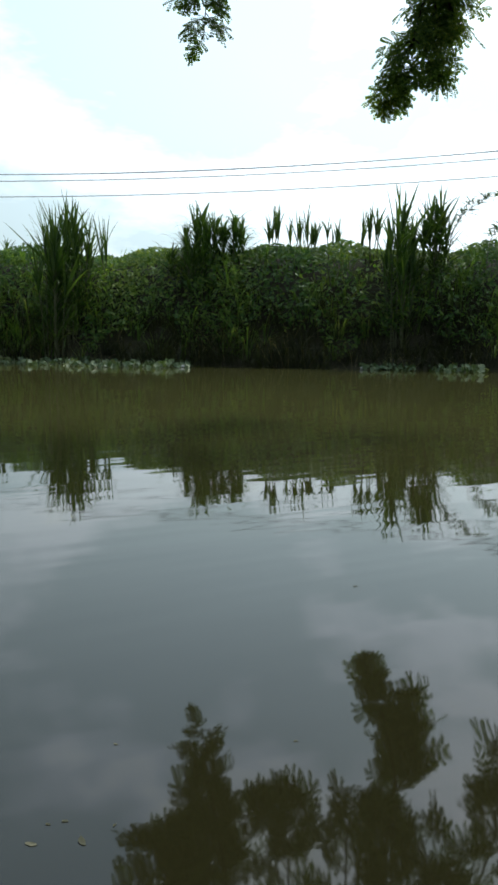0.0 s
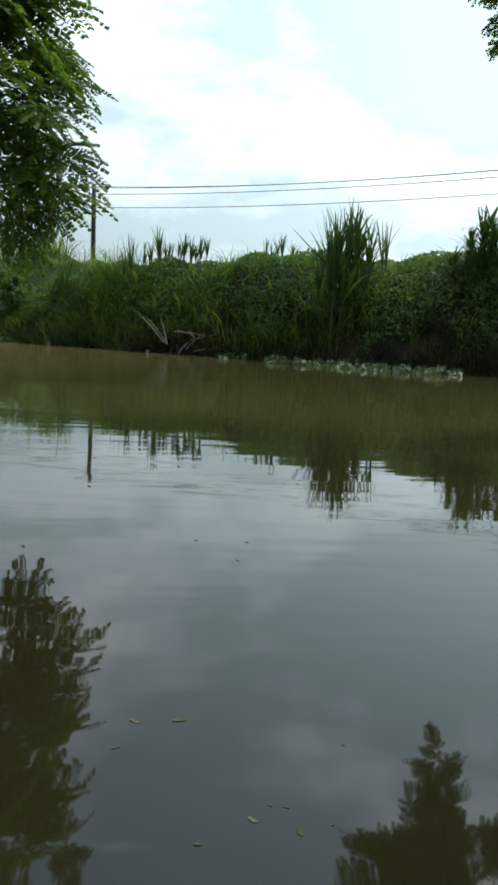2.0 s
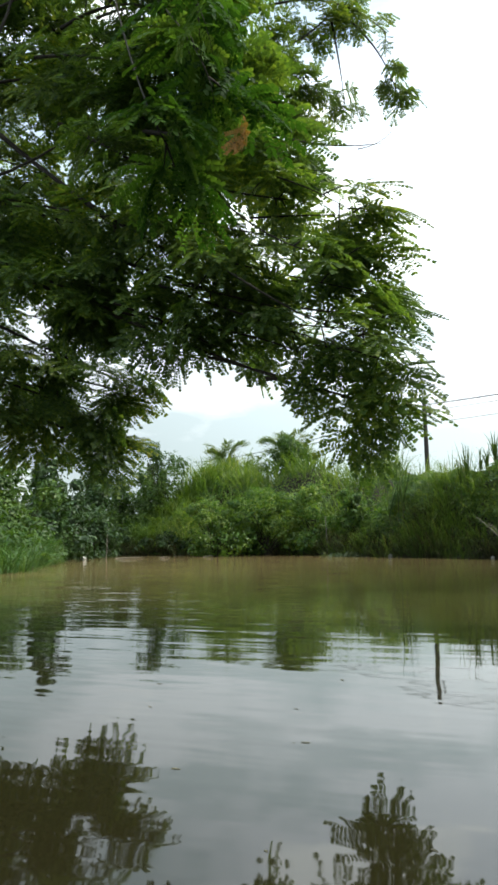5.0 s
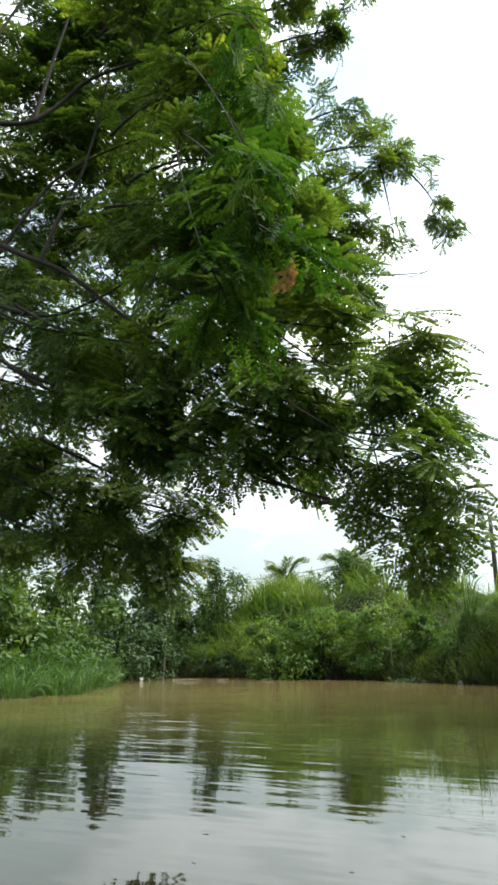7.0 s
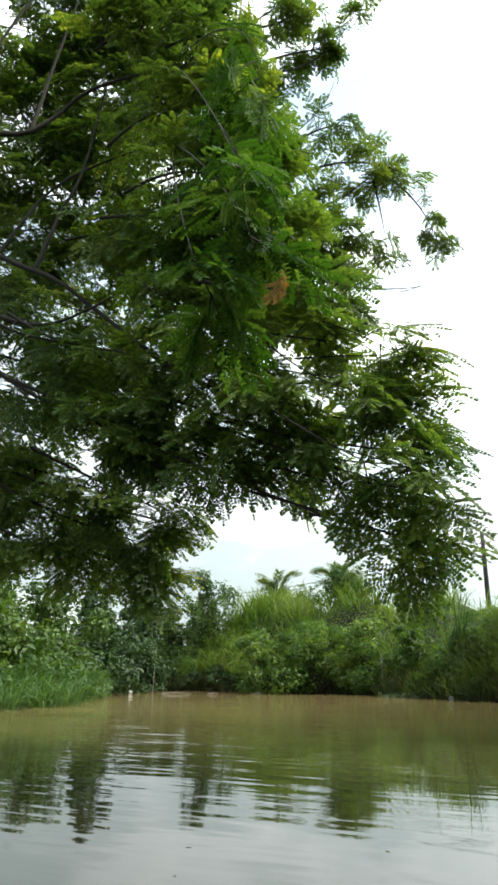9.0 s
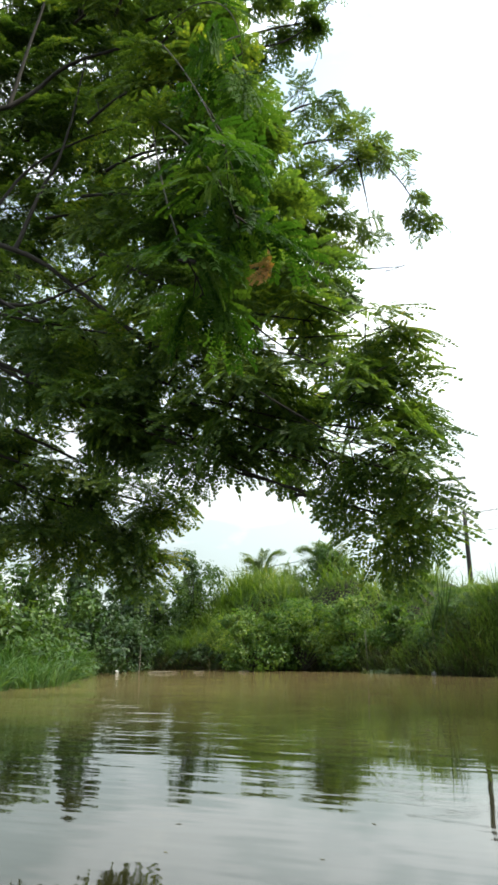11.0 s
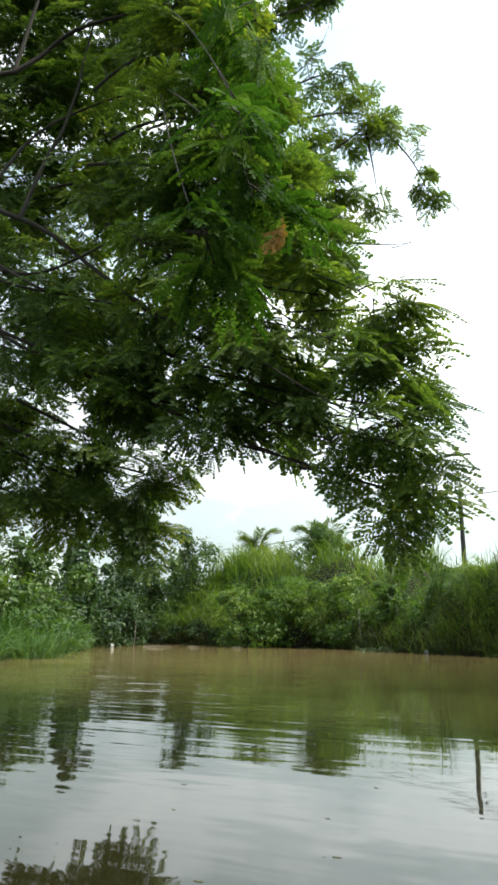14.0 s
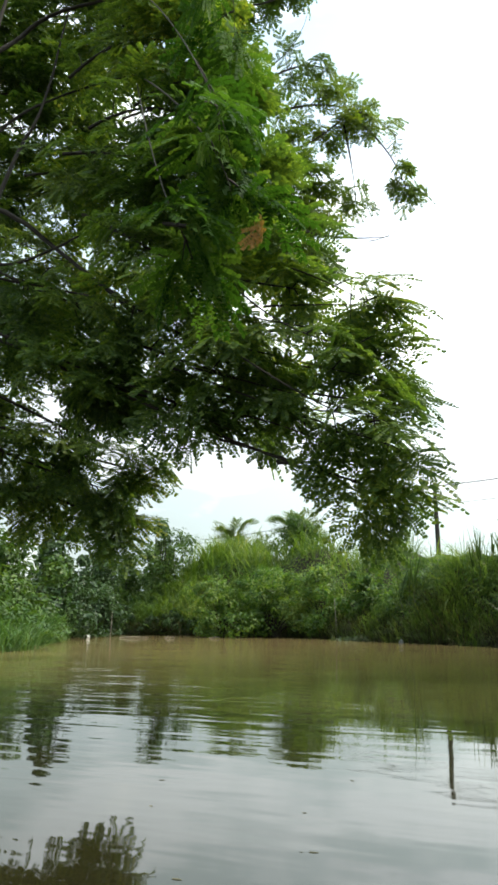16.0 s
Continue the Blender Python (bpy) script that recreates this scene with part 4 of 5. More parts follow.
def floating_leaf_mesh(k):
    n = 7
    verts, quads = [], []
    for i in range(n):
        t = i / (n - 1)
        w = 0.22 * math.sin(math.pi * min(0.98, t * 0.93 + 0.05)) ** 0.8
        x, z = t - 0.5, 0.02 * math.sin(t * 5 + k)
        y = 0.12 * math.sin(t * 2.6 + k)
        verts += [(x, y - w, z + 0.02), (x, y, z), (x, y + w, z + 0.03)]
    for i in range(n - 1):
        for j in (0, 1):
            quads.append((i * 3 + j, i * 3 + j + 1, i * 3 + j + 4, i * 3 + j + 3))
    return quads_mesh("floating_leaf", np.array(verts), np.array(quads), FLOAT_LEAF)


FLOATERS = [floating_leaf_mesh(k) for k in range(3)]


def floating_leaf(az, d, size, turn):
    p = at(az, 0, d)
    ob = new("floating_leaf", FLOATERS[int(size * 1000) % 3])
    ob.matrix_basis = Matrix.LocRotScale((p.x, p.y, 0.0008), Euler((0, 0, turn)), (size * 0.75, size * 0.75, size * 0.3))
    tagged(ob, "faded fallen leaf floating on the water", "leaf", "leaves on the water")


# ---------------------------------------------------------------- rain trees
def pinnate_leaf(seed, size, pairs=4, leaflets=6, fine=False):
    """A twice-divided leaf: a rib along +x, pinnae in pairs, each a close comb of leaflets (oblong where fine, else pointed); it droops to its tip."""
    g = np.random.default_rng(seed)
    verts, quads = [], []

    def strip(a, b, w):
        a, b = Vector(a), Vector(b)
        s = (b - a).cross(Vector((0, 0, 1))).normalized() * w
        o = len(verts)
        verts.extend([tuple(a - s), tuple(a + s), tuple(b + s * 0.5), tuple(b - s * 0.5)])
        quads.append((o, o + 1, o + 2, o + 3))

    def sagged(x, y):
        return Vector((x, y, -0.30 * x * x / size - 0.42 * y * y / size))

    strip((0, 0, 0), sagged(size * 0.4, 0), 0.0035)
    strip(sagged(size * 0.4, 0), sagged(size * 0.68, 0), 0.0025)
    for k in range(pairs):
        f = k / (pairs - 1)
        x0 = size * (0.20 + 0.47 * f)
        for s in (-1, 1):
            ln = size * (0.36 + 0.14 * math.sin(math.pi * (0.25 + 0.6 * f))) * g.uniform(0.88, 1.08)
            a = s * radians(72 - 48 * f + g.uniform(-7, 7))
            way = Vector((math.cos(a), math.sin(a), 0))
            nrm = Vector((-way.y, way.x, 0))
            end = Vector((x0, 0, 0)) + way * ln
            strip(sagged(x0, 0), sagged(end.x, end.y), 0.002)
            lift = g.uniform(-0.16, 0.16)
            for i in range(leaflets):
                t = (i + 0.9) / leaflets
                for h in (-1, 1):
                    L = ln / leaflets * (0.92 + 0.55 * t) * g.uniform(0.88, 1.1)
                    W = ln / leaflets * (0.44 if fine else 0.66) * (0.85 + 0.35 * t)
                    c = Vector((x0, 0, 0)) + way * ln * (t - 0.06)
                    b = radians(76 - 34 * t ** 3 + g.uniform(-6, 6)) * h
                    dirn = way * math.cos(b) + nrm * math.sin(b)
                    sd = Vector((-dirn.y, dirn.x, 0))
                    tilt = g.uniform(-0.3, 0.3)
                    o = len(verts)
                    rows = ((0.0, (-0.45, 0.45)), (0.45, (-1.0, 1.0)), (1.0, (-0.62, 0.62))) if fine else ((0.0, (0.0,)), (0.62, (-1.0, 1.0)), (1.0, (0.0,)))
                    for e, across in rows:
                        m = c + dirn * L * e
                        z = Vector((0, 0, lift * ln * t - 0.16 * L * e * e))
                        for w in across:
                            verts.append(tuple(sagged(m.x, m.y) + z + sd * W * w - Vector((0, 0, tilt * W * w))))
                    if fine:
                        quads.extend([(o, o + 1, o + 3, o + 2), (o + 2, o + 3, o + 5, o + 4)])
                    else:
                        quads.append((o, o + 2, o + 3, o + 1))
    return np.array(verts), np.array(quads)


LEAVES = [pinnate_leaf(s, 0.345, 4, 8) for s in (1, 2, 3, 4)]
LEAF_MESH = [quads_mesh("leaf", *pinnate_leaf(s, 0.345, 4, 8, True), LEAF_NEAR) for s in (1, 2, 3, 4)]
SMALL_LEAVES = [pinnate_leaf(s, 0.24, 3, 6) for s in (5, 6, 7)]
WITHERED = [quads_mesh("withered_leaf", *pinnate_leaf(9, 0.2, 3, 6, True), BROWN_LEAF)]


class Tree:
    """A rain tree: trunk, limbs, boughs with twigs, and leaves; gathers the crown and links it at the end."""

    def __init__(self, foot, label, singles):
        self.ob = base("rain_tree", foot, label, "tree")
        self.singles = singles
        self.crown, self.twigs, self.scale = [], [], 1.0

    def limb(self, points, r0, r1, name="limb"):
        pts = []
        for i in range(len(points) - 1):
            a, b = Vector(points[i]), Vector(points[i + 1])
            p, n = Vector(points[max(i - 1, 0)]), Vector(points[min(i + 2, len(points) - 1)])
            for k in range(6):
                t = k / 6
                pts.append(0.5 * ((2 * a) + (b - p) * t + (2 * p - 5 * a + 4 * b - n) * t * t + (3 * a - p - 3 * b + n) * t ** 3))
        pts.append(Vector(points[-1]))
        n = len(pts)
        wob = [p + Vector((rng.normal(0, 0.25 * r1), rng.normal(0, 0.25 * r1), rng.normal(0, 0.25 * r1))) for p in pts]
        piece(name, tubes_mesh(name, [(wob, [r0 + (r1 - r0) * (i / (n - 1)) ** 0.6 for i in range(n)])], BARK, 9), self.ob)

    def leaf_at(self, place, way, small, near):
        """A leaf at the place, its rib along way, its face up to a random tilt."""
        x = Vector(way).normalized()
        up = Vector((rng.normal(0, 0.42), rng.normal(0, 0.42), 1.0))
        y = up.cross(x).normalized()
        z = x.cross(y)
        s = rng.uniform(0.72, 1.15) * self.scale
        m = Matrix((x, y, z)).transposed()
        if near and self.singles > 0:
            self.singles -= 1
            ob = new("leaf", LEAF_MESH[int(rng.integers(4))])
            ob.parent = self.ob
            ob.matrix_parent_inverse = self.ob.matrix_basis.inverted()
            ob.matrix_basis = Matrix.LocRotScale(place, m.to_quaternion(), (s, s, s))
            return
        v, q = (SMALL_LEAVES[int(rng.integers(3))] if small else LEAVES[int(rng.integers(4))])
        self.crown.append((v @ np.array(m).T * s + np.array(place), q))

    def bough(self, a, b, c, spread, n, small=False, near=False, bare=0.0, thick=0.018, droop=0.42):
        """A bough through three places, with twigs round it that carry n leaves."""
        self.spread((at(*a), at(*b), at(*c)), spread, n, small, near, bare, thick, droop)

    def spread(self, ends, spread, n, small=True, near=False, bare=0.0, thick=0.018, droop=0.4):
        line = bend(*ends, 16)
        self.twigs.append((line, [thick * (1 - 0.055 * i) for i in range(16)]))
        per = 4
        n = int(n * (0.95 if small else 0.58))
        for k in range(n // per):
            f = bare + (1 - bare) * rng.uniform(0.0, 1.0) ** 0.8
            i = min(int(f * 15), 14)
            p = line[i].lerp(line[i + 1], f * 15 - i)
            axis = (line[min(i + 2, 15)] - line[max(i - 1, 0)]).normalized()
            side = Vector((rng.normal(), rng.normal(), rng.normal() * 0.8))
            side = (side - axis * side.dot(axis)).normalized()
            way = (side * 0.9 + axis * rng.uniform(0.2, 0.9)).normalized()
            ln = spread * rng.uniform(0.35, 1.25) * (1.1 - 0.45 * f)
            tip = p + way * ln + Vector((0, 0, -0.12 * ln))
            tw = bend(p, (p + tip) / 2 + Vector((0, 0, 0.06 * ln)), tip, 4)
            self.twigs.append((tw, [0.006, 0.005, 0.004, 0.0025]))
            for e in range(per):
                t = 0.35 + 0.65 * e / (per - 1)
                q = p.lerp(tip, t) + Vector((0, 0, 0.06 * ln * 4 * t * (1 - t) * 0.5))
                a2 = rng.uniform(-1.2, 1.2) if e < per - 1 else rng.uniform(-0.3, 0.3)
                lw = Matrix.Rotation(a2, 3, "Z") @ Vector((way.x, way.y, way.z * 0.4))
                lw.z -= rng.uniform(0.1, 1.0) * droop
                self.leaf_at(q, lw, small, near)

    def done(self):
        piece("twig_work", tubes_mesh("twig_work", self.twigs, BARK, 5), self.ob)
        piece("crown", joined("crown", self.crown, LEAFLET), self.ob)


def left_tree():
    foot = ground_at(92.0, 7.4)
    t = Tree(foot, "spreading rain tree with feathery leaves overhanging the water", 240)
    fork = Vector((foot.x + 0.3, foot.y + 0.4, 2.3))
    t.limb([foot - Vector((0, 0, 0.3)), foot + Vector((0.05, 0.1, 1.0)), fork], 0.30, 0.22, "trunk")
    t.limb([fork, at(80, 30, 7.0), at(71.3, 30.4, 6.3), at(66, 28.3, 6.0), at(59, 24, 5.3)], 0.046, 0.014)
    t.limb([fork, at(82, 36, 7.3), at(73, 40.0, 7.2), at(68, 43.5, 7.0), at(60, 46, 6.2)], 0.055, 0.014)
    t.limb([fork, at(80, 24, 6.8), at(70, 21.0, 5.9), at(58, 17, 5.0), at(52, 14.8, 4.6), at(47, 12.9, 4.4), at(42.5, 11.2, 4.3)], 0.026, 0.005)
    t.limb([fork, at(82, 17, 7.2), at(73, 15.5, 6.9), at(65, 13.2, 6.7), at(59, 11.8, 6.5)], 0.034, 0.009)
    t.limb([at(71.3, 30.4, 6.3), at(69.5, 35, 6.4), at(68, 38, 6.4), at(66.5, 44, 6.5)], 0.026, 0.009)
    t.limb([at(82, 36, 7.3), at(76, 46, 7.4), at(71, 52, 7.2)], 0.034, 0.010)
    t.limb([at(73, 40, 7.2), at(71.5, 45, 7.3), at(69.5, 50, 7.2)], 0.03, 0.010)
    t.limb([at(75, 30, 6.7), at(71, 36, 6.9), at(66, 39, 6.6), at(60, 41, 6.0)], 0.024, 0.008)
    t.limb([at(76, 27, 6.4), at(70, 26.5, 5.9), at(64, 29.5, 5.6)], 0.03, 0.008)
    t.limb([fork, at(80, 26, 6.2), at(71, 25.5, 5.6), at(62, 25.0, 5.2)], 0.022, 0.008)
    # the low right boughs
    t.bough((58, 17.0, 5.0), (47, 15.6, 4.4), (38.8, 10.8, 4.2), 0.24, 24, thick=0.009)
    t.bough((52, 14.4, 4.6), (45.0, 12.4, 4.4), (40.2, 10.6, 4.2), 0.14, 14, bare=0.55, thick=0.010)
    t.bough((47, 12.6, 4.4), (41.5, 11.2, 4.2), (37.4, 9.8, 4.2), 0.15, 18, bare=0.45, thick=0.010)
    t.bough((40, 11.0, 4.2), (37.6, 9.4, 4.2), (36.0, 8.8, 4.2), 0.08, 12, thick=0.005)
    t.bough((56, 20.0, 4.8), (43, 15.6, 4.3), (35.2, 12.8, 4.2), 0.22, 26, thick=0.009)
    t.bough((54, 20.0, 4.7), (44, 17.6, 4.4), (35.8, 14.8, 4.3), 0.22, 26, thick=0.008)
    t.bough((42, 15.6, 4.3), (38.6, 14.0, 4.3), (34.9, 13.0, 4.3), 0.10, 14, thick=0.008)
    t.bough((54, 22.5, 4.7), (45, 20.6, 4.4), (37.2, 18.6, 4.4), 0.20, 37, thick=0.008)
    t.bough((55, 25.0, 4.7), (46, 23.6, 4.4), (39.2, 22.4, 4.4), 0.18, 35, thick=0.008)
    t.bough((48, 25.0, 4.5), (42.4, 25.0, 4.4), (39.4, 24.8, 4.5), 0.12, 22, thick=0.008)
    t.bough((42, 22.0, 4.4), (38.4, 22.8, 4.4), (36.8, 23.2, 4.4), 0.05, 10, thick=0.008)
    t.bough((44, 18.0, 4.4), (39.4, 17.2, 4.3), (37.2, 16.6, 4.3), 0.09, 17, thick=0.008)
    t.bough((52, 18.0, 4.8), (43, 16.6, 4.6), (37.0, 16.2, 4.5), 0.24, 14, bare=0.3, thick=0.010)
    t.bough((50, 21.0, 4.7), (43, 20.0, 4.6), (37.4, 19.8, 4.5), 0.22, 14, bare=0.3, thick=0.010)
    t.bough((47, 12.4, 4.4), (40, 12.4, 4.4), (36.2, 11.4, 4.4), 0.16, 12, bare=0.45, thick=0.009)
    t.bough((43.5, 12.0, 4.4), (41.5, 10.8, 4.4), (39.6, 9.2, 4.4), 0.12, 9, bare=0.5, thick=0.007)
    t.bough((48, 23.0, 4.7), (42, 22.6, 4.6), (38.0, 21.0, 4.5), 0.20, 17, bare=0.3, thick=0.009)
    t.bough((57, 28.0, 4.8), (50, 27.0, 4.6), (44.2, 26.2, 4.5), 0.24, 84)
    t.bough((57, 31.0, 5.0), (50, 30.5, 4.6), (45.6, 29.6, 4.6), 0.24, 76)
    t.bough((58, 35.0, 5.2), (52, 35.5, 4.8), (47.4, 34.2, 5.0), 0.26, 104)
    t.bough((60, 39.0, 5.5), (55, 41.0, 5.2), (50.6, 40.0, 5.2), 0.28, 116)
    t.bough((62, 43.0, 5.8), (57, 47.0, 5.5), (51.8, 46.4, 5.5), 0.28, 116)
    t.bough((64, 47.0, 6.0), (59, 53.0, 5.8), (53.5, 53.0, 5.6), 0.36, 120)
    # thin sprigs out on the crown's edge
    t.scale = 0.85
    t.bough((50, 38, 6.5), (42.0, 39.4, 6.8), (35.6, 36.8, 7.0), 0.24, 100, True, bare=0.1, thick=0.02)
    t.bough((50, 40, 6.5), (44.4, 42.0, 6.7), (40.6, 41.0, 6.8), 0.28, 90, True)
    t.bough((48, 36, 6.5), (43.5, 37.0, 6.7), (40.0, 38.8, 6.8), 0.26, 100, True)
    t.bough((48, 34, 6.4), (44.8, 34.6, 6.5), (41.8, 34.6, 6.5), 0.18, 90, True)
    t.bough((48, 33, 6.4), (45.0, 33.0, 6.5), (42.4, 31.0, 6.5), 0.16, 80, True)
    t.bough((39, 38.0, 6.9), (36.4, 35.6, 7.0), (34.8, 32.2, 7.0), 0.15, 60, True, bare=0.25, thick=0.015)
    t.bough((40.4, 38.0, 6.8), (39.8, 35, 6.8), (39.5, 32.4, 6.8), 0.10, 28, True, bare=0.7, thick=0.013)
    t.bough((47, 31.5, 6.2), (42.0, 30.2, 6.5), (36.6, 29.8, 6.6), 0.06, 0, True, thick=0.019)
    t.bough((38.6, 29.6, 6.6), (36.6, 30.0, 6.6), (35.2, 31.0, 6.6), 0.05, 0, True, thick=0.006)
    t.bough((41.0, 30.2, 6.5), (39.6, 31.0, 6.5), (38.4, 31.4, 6.5), 0.05, 0, True, thick=0.005)
    t.bough((46, 31, 6.2), (43.2, 29.2, 6.3), (40.8, 27.4, 6.3), 0.12, 50, True)
    t.bough((49.5, 41, 6.5), (45.0, 43.4, 6.5), (43.4, 46.0, 6.5), 0.05, 0, True, thick=0.008)
    t.bough((54, 46.2, 6.4), (46.4, 46.2, 6.6), (40.6, 49.4, 6.8), 0.10, 30, True, bare=0.75, thick=0.018)
    t.bough((50, 46.6, 6.5), (46.6, 47.0, 6.6), (44.6, 47.0, 6.7), 0.20, 110, True)
    t.bough((51, 48.6, 6.5), (48.4, 49.0, 6.6), (46.6, 49.6, 6.7), 0.18, 90, True)
    t.bough((54, 48.0, 6.4), (50.0, 49.6, 6.6), (47.4, 50.4, 6.8), 0.16, 50, True)
    t.scale = 1.0
    t.bough((60, 18.6, 5.0), (56, 17.4, 4.8), (51, 15.6, 4.6), 0.10, 24, thick=0.012)
    t.bough((56, 17.4, 4.8), (53.0, 16.0, 4.6), (50.6, 15.0, 4.5), 0.05, 14, thick=0.010, droop=0.2)
    # the low left boughs
    t.scale = 1.15
    t.bough((70, 17, 6.8), (63, 14.2, 6.6), (58.6, 12.4, 6.5), 0.26, 62)
    t.bough((72, 14, 6.9), (66, 11.6, 6.7), (59.2, 9.8, 6.6), 0.26, 80)
    t.bough((74, 12, 7.0), (70, 10.0, 6.9), (65, 8.6, 6.8), 0.28, 56)
    t.bough((66, 10, 6.8), (62, 8.2, 6.7), (59.4, 7.0, 6.6), 0.20, 52)
    t.bough((64, 12.5, 6.7), (59, 11.2, 6.6), (57.0, 10.0, 6.5), 0.10, 20, bare=0.3, thick=0.010)
    t.scale = 1.0
    for k in range(5):
        a0, e0 = 82 - 3.4 * k, 11.6 - 0.2 * k
        t.bough((a0 + 4, e0 + 6, 7.8), (a0 - 2, e0 + 2, 7.8), (a0 - 7, e0 - 1.5, 7.6), 0.40, 66)
    t.bough((72, 22, 5.8), (65, 20, 5.5), (60, 18.4, 5.2), 0.30, 170)
    t.bough((73, 27, 6.0), (67, 25, 5.6), (60, 24, 5.2), 0.32, 160)
    # the inner crown
    t.bough((62, 20.0, 5.4), (55, 18.0, 4.9), (49.0, 17.2, 4.6), 0.22, 60)
    t.bough((62, 22.5, 5.4), (55, 20.6, 4.9), (48.0, 18.6, 4.6), 0.26, 70)
    t.bough((63, 19.0, 5.4), (59, 17.8, 5.1), (54.5, 17.2, 4.9), 0.15, 44)
    t.bough((56, 19.0, 5.8), (50, 18.0, 5.6), (45.0, 15.6, 5.4), 0.26, 36)
    t.bough((54, 23.0, 5.8), (48, 21.6, 5.6), (42.0, 18.8, 5.4), 0.26, 38)
    t.bough((64, 31, 5.6), (58, 29, 5.0), (52, 26, 4.6), 0.34, 130)
    t.bough((62, 26, 5.4), (57, 23.5, 4.9), (51, 20.8, 4.5), 0.32, 104)
    t.bough((64, 37, 5.8), (58, 39, 5.4), (53, 37, 5.0), 0.38, 96)
    t.bough((66, 33, 6.0), (61, 33, 5.6), (57, 32, 5.2), 0.36, 120)
    # the far side of the crown, up behind the limbs
    t.scale = 1.65
    for k in range(13):
        a0, e0 = 76 - 0.4 * k, 29 + 2.4 * k
        t.bough((a0 + 3, e0 - 1, 8.4), (a0 - 4, e0 + 2, 8.2), (a0 - 12, e0 + 3, 7.6), 0.58, 140, True)
    for k in range(4):
        e0 = 35 + 7.5 * k
        t.bough((87, e0, 8.2), (81, e0 + 2, 8.2), (74 - 0.5 * k, e0 + 1, 8.0), 0.6, 150, True)
    for k in range(3):
        e0 = 40 + 5.0 * k
        t.bough((82, e0, 8.6), (76, e0 + 1, 8.4), (69 - 0.5 * k, e0 + 1, 8.0), 0.6, 90, True)
    t.scale = 1.4
    for k in range(7):
        e0 = 12 + 2.6 * k
        t.bough((78, e0 + 2, 7.6), (71, e0 + 1, 7.2), (63.5, e0 - 0.5, 6.6), 0.48, 104, True)
    t.scale = 1.4
    t.bough((66, 40, 6.2), (61, 43, 5.9), (56, 43, 5.6), 0.40, 120)
    t.bough((66, 35, 6.2), (60, 35.5, 5.7), (55, 34, 5.3), 0.40, 112)
    t.bough((60, 42, 5.6), (54, 43, 5.3), (49.6, 41.5, 5.3), 0.36, 80, True)
    t.bough((59, 38, 5.5), (53, 38, 5.2), (48.2, 36.0, 5.1), 0.36, 80, True)
    t.bough((58, 33, 5.4), (53, 33, 5.1), (47.6, 31.5, 5.0), 0.36, 80, True)
    t.bough((61, 47, 5.8), (55, 48, 5.6), (51.0, 46, 5.6), 0.36, 80, True)
    t.scale = 1.5
    t.bough((61, 23, 6.8), (54, 24, 6.7), (47.5, 22, 6.5), 0.45, 66, True)
    t.bough((69, 26, 7.2), (64, 27, 7.1), (58, 26, 6.9), 0.45, 76, True)
    t.bough((69, 33, 7.3), (64, 34, 7.2), (58, 34, 7.0), 0.45, 76, True)
    t.bough((61, 30, 7.0), (54, 31, 6.9), (47.5, 28.5, 6.7), 0.45, 100, True)
    t.bough((61, 38, 7.2), (55, 39, 7.1), (50.0, 36.5, 6.9), 0.45, 100, True)
    t.bough((62, 46, 7.2), (56, 46.5, 7.1), (52.0, 44.5, 6.9), 0.45, 130, True)
    t.scale = 1.4
    t.bough((68, 46, 6.6), (62, 49, 6.2), (57, 49, 5.9), 0.42, 124)
    t.scale = 1.0
    # young shoots close to the standing point
    t.bough((60, 46, 6.2), (56, 43.5, 3.4), (51.2, 36.0, 2.9), 0.22, 28, near=True, bare=0.3, thick=0.007)
    t.bough((60, 41, 6.0), (55, 38.5, 3.3), (51.2, 32.5, 2.9), 0.22, 28, near=True, bare=0.3, thick=0.007)
    t.bough((60, 41, 6.0), (58, 35, 3.5), (54.5, 29.5, 3.2), 0.24, 36, near=True, bare=0.3, thick=0.007)
    t.bough((60, 46, 6.2), (54, 48.5, 4.0), (51.0, 43.5, 3.7), 0.26, 36, near=True, bare=0.3, thick=0.007)
    t.bough((50, 21, 4.2), (43, 17, 4.0), (38.4, 15.4, 4.0), 0.20, 24, bare=0.4, thick=0.007)
    t.bough((50, 26, 4.3), (45, 23, 4.1), (39.2, 21.5, 4.0), 0.20, 28, bare=0.4, thick=0.007)
    t.bough((46, 28, 4.3), (42, 26.5, 4.2), (38.8, 24.6, 4.2), 0.18, 28, bare=0.4, thick=0.007)
    t.bough((43, 15, 4.1), (39, 14.2, 4.1), (36.4, 12.8, 4.1), 0.13, 20, bare=0.4, thick=0.007)
    for k in range(3):
        ob = new("withered_leaf", WITHERED[0])
        ob.parent = t.ob
        ob.matrix_parent_inverse = t.ob.matrix_basis.inverted()
        ob.matrix_basis = Matrix.LocRotScale(at(48.6 + 0.25 * k, 32.0 - 0.3 * k, 2.75), Euler((0.4 * k, 1.3, 0.8 + k)), (0.62, 0.62, 0.62))
        tagged(ob, "withered brown leaf")
    t.done()


rng = np.random.default_rng(23)
left_tree()


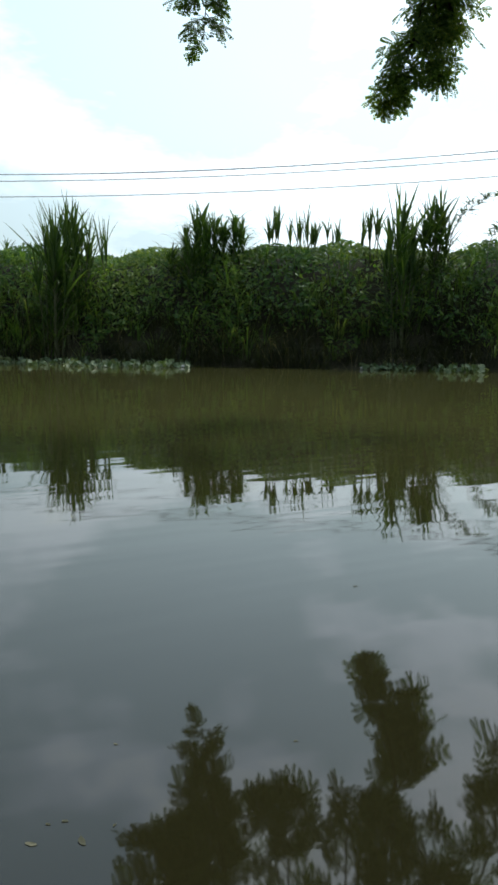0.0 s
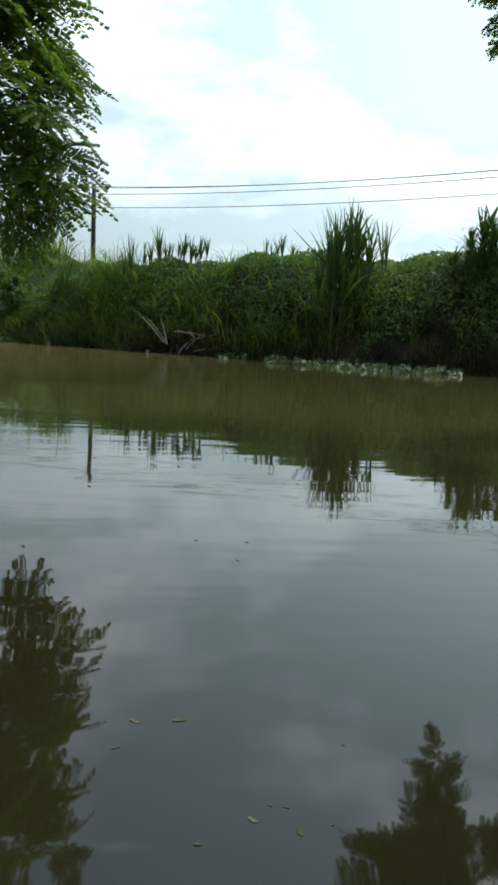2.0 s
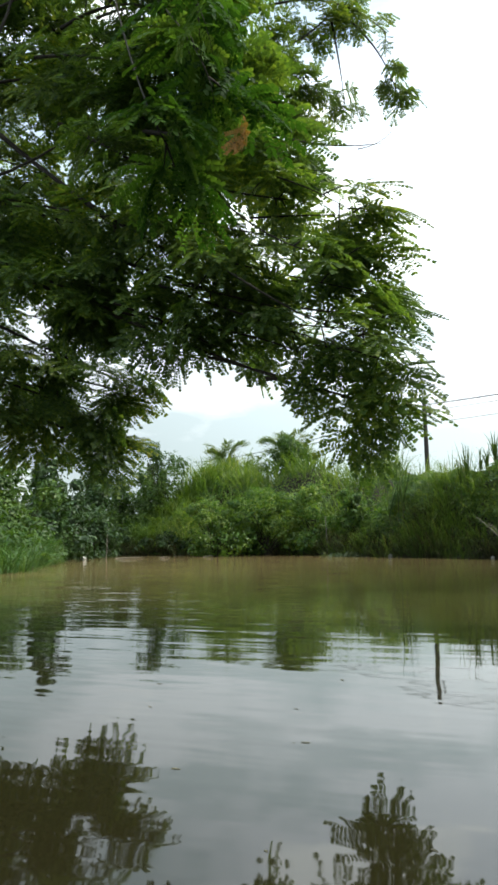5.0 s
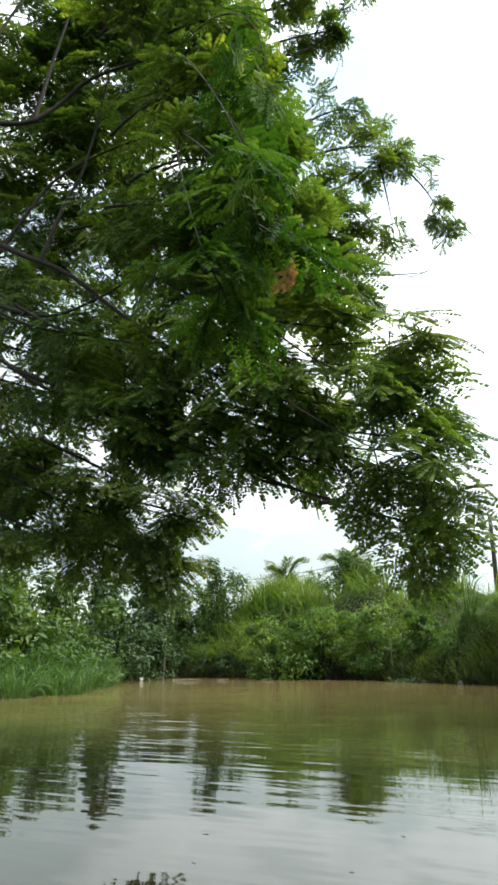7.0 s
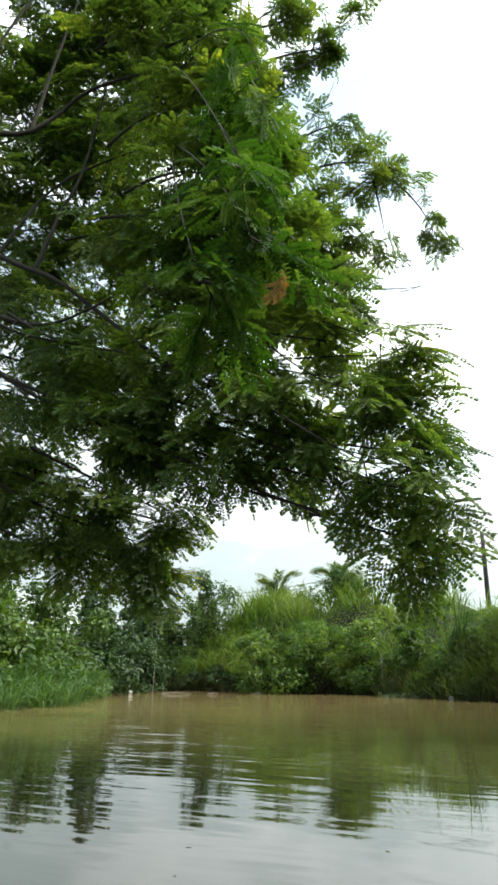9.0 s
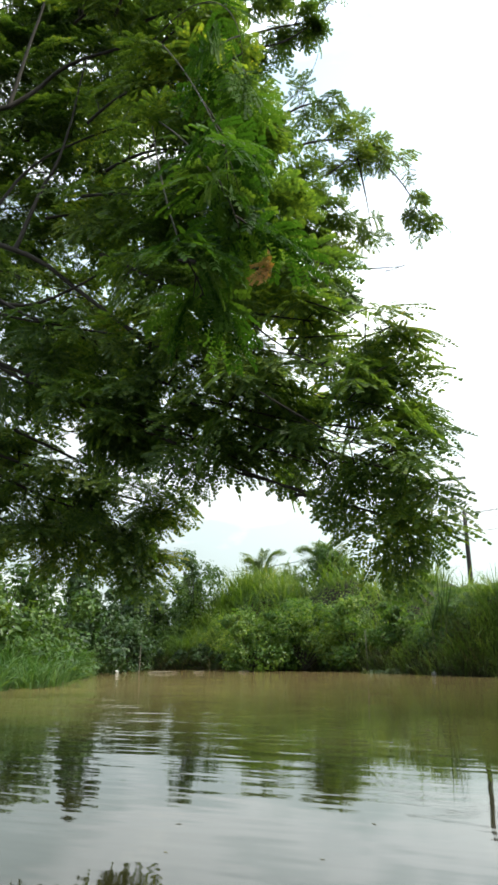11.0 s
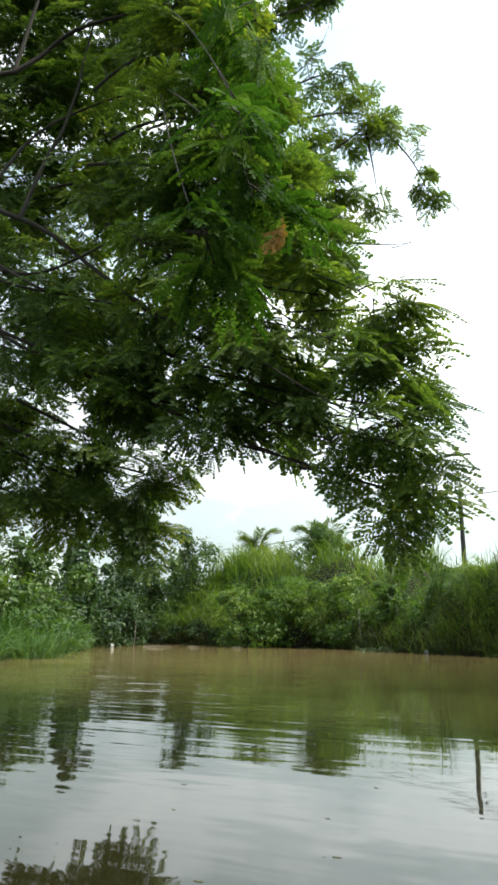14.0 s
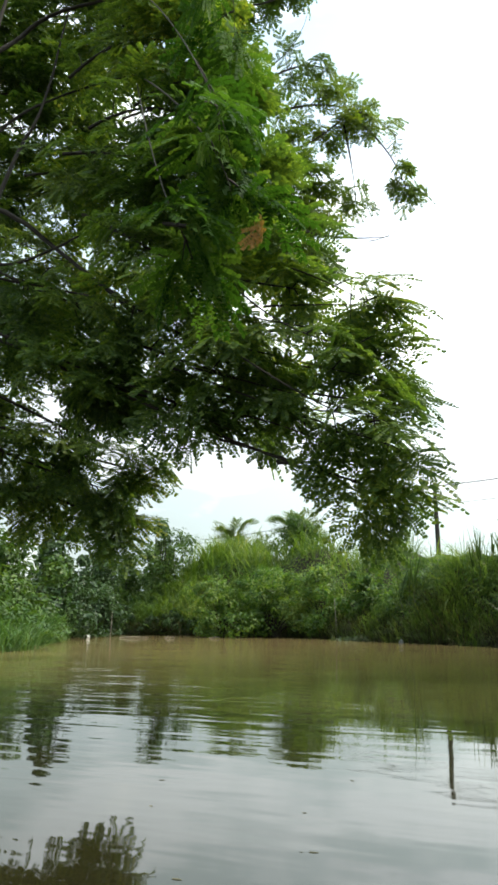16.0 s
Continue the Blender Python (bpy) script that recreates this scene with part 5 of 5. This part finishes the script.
def right_tree():
    foot = ground_at(-125.0, 5.5)
    t = Tree(foot, "second rain tree whose boughs hang out over the canal", 0)
    fork = Vector((foot.x - 0.3, foot.y + 0.5, 3.2))
    t.limb([foot - Vector((0, 0, 0.3)), foot + Vector((0, 0.1, 1.4)), fork], 0.32, 0.24, "trunk")
    t.limb([fork, Vector((2.6, 0.6, 5.0)), at(-12, 46, 4.4), at(-12, 36, 6.2), at(-13, 25, 6.8)], 0.13, 0.012)
    t.limb([fork, Vector((1.8, 0.4, 5.2)), at(0, 48, 4.2), at(1, 36, 5.9), at(3.2, 25, 6.4)], 0.12, 0.012)
    t.scale = 0.85
    t.bough((1, 34, 6.2), (2.8, 28, 6.4), (3.7, 21.3, 6.4), 0.09, 170, True, bare=0.0, droop=0.5)
    t.bough((2, 32, 6.2), (3.8, 27, 6.4), (4.6, 23.4, 6.4), 0.06, 40, True, bare=0.3, droop=0.4)
    t.bough((-11.5, 34, 6.6), (-12.8, 26, 6.8), (-14.2, 18.8, 6.9), 0.19, 270, True, bare=0.1, droop=0.5)
    t.bough((-12.5, 28, 6.7), (-14.0, 23.6, 6.8), (-15.4, 21.4, 6.9), 0.14, 90, True, bare=0.2, droop=0.4)
    t.bough((-13, 26, 6.7), (-11.8, 20.6, 6.8), (-9.8, 17.4, 6.9), 0.15, 130, True, bare=0.25, droop=0.5)
    t.scale = 1.0
    t.bough((6, 40, 5.9), (6.8, 34, 6.1), (7.6, 30.0, 6.2), 0.30, 170, True, droop=0.4)
    t.bough((5, 40, 5.9), (5.0, 33, 6.1), (4.6, 27.0, 6.2), 0.28, 170, True, droop=0.4)
    t.bough((2, 40, 6.0), (0.6, 32, 6.3), (-0.6, 27.6, 6.4), 0.26, 150, True, droop=0.4)
    t.bough((-3, 40, 6.0), (-4, 33, 6.3), (-5, 27.2, 6.4), 0.26, 150, True, droop=0.4)
    t.bough((-8, 40, 6.0), (-9, 32, 6.3), (-9.6, 26.6, 6.4), 0.26, 130, True, droop=0.4)
    t.bough((-12, 40, 6.0), (-12.8, 33, 6.3), (-13.2, 28.0, 6.4), 0.26, 130, True, droop=0.4)
    t.bough((-16, 42, 6.0), (-17.5, 34, 6.3), (-18.0, 28.0, 6.4), 0.30, 140, True, droop=0.4)
    t.bough((-19, 38, 6.2), (-21, 28, 6.6), (-21.9, 22.5, 6.8), 0.26, 140, True, droop=0.4)
    t.bough((10, 44, 5.9), (9.6, 38, 6.1), (9.4, 33.6, 6.2), 0.24, 90, True, droop=0.4)
    # an unseen crown overhead, added to shade the water by the bank
    for k in range(9):
        t.scale = 1.3
        x = 0.2 + 0.6 * k
        tip = Vector((x - 0.6, 4.2 + 0.3 * math.sin(k * 2.1), 5.6 + 0.5 * math.cos(k * 1.7)))
        t.spread((fork + Vector((0, 0, 1.2)), Vector((x * 0.8 + 0.8, 1.2, 6.0)), tip), 0.75, 26)
    t.done()


rng = np.random.default_rng(31)
right_tree()

for az, d, size, turn in ((28.8, 1.03, 0.026, 0.2), (25.0, 1.03, 0.030, 0.5), (43.3, 0.91, 0.021, 0.3), (30.3, 0.96, 0.018, 0.8), (40.9, 0.94, 0.017, 2.4), (36.2, 1.42, 0.022, 0.2),
                          (24.7, 2.0, 0.020, 0.1), (20.5, 2.0, 0.022, 0.3), (21.1, 1.83, 0.020, 0.0), (45.5, 2.5, 0.024, 0.2), (45.9, 2.1, 0.014, 0.9), (48.6, 1.4, 0.016, 0.0), (50.2, 0.95, 0.016, 0.5),
                          (-9.2, 1.7, 0.018, 0.3), (10.9, 0.82, 0.009, 1.0), (13.6, 0.80, 0.024, 2.0), (22.6, 0.76, 0.015, 0.3), (15.1, 0.84, 0.012, 0.0), (16.5, 0.84, 0.010, 0.0), (17.9, 0.81, 0.02, 0.1),
                          (-4.7, 1.0, 0.010, 0.4), (10.8, 1.0, 0.010, 0.1), (14.1, 2.4, 0.02, 0.1), (56.7, 2.6, 0.025, 0.2)):
    floating_leaf(az, d, size, turn)
for az, d in ((15.7, 7.4), (-13.5, 6.9), (41.8, 3.0), (45.0, 2.1), (55.9, 3.0), (55.0, 1.9)):
    floating_leaf(az, d, 0.035, 0.3 * az)
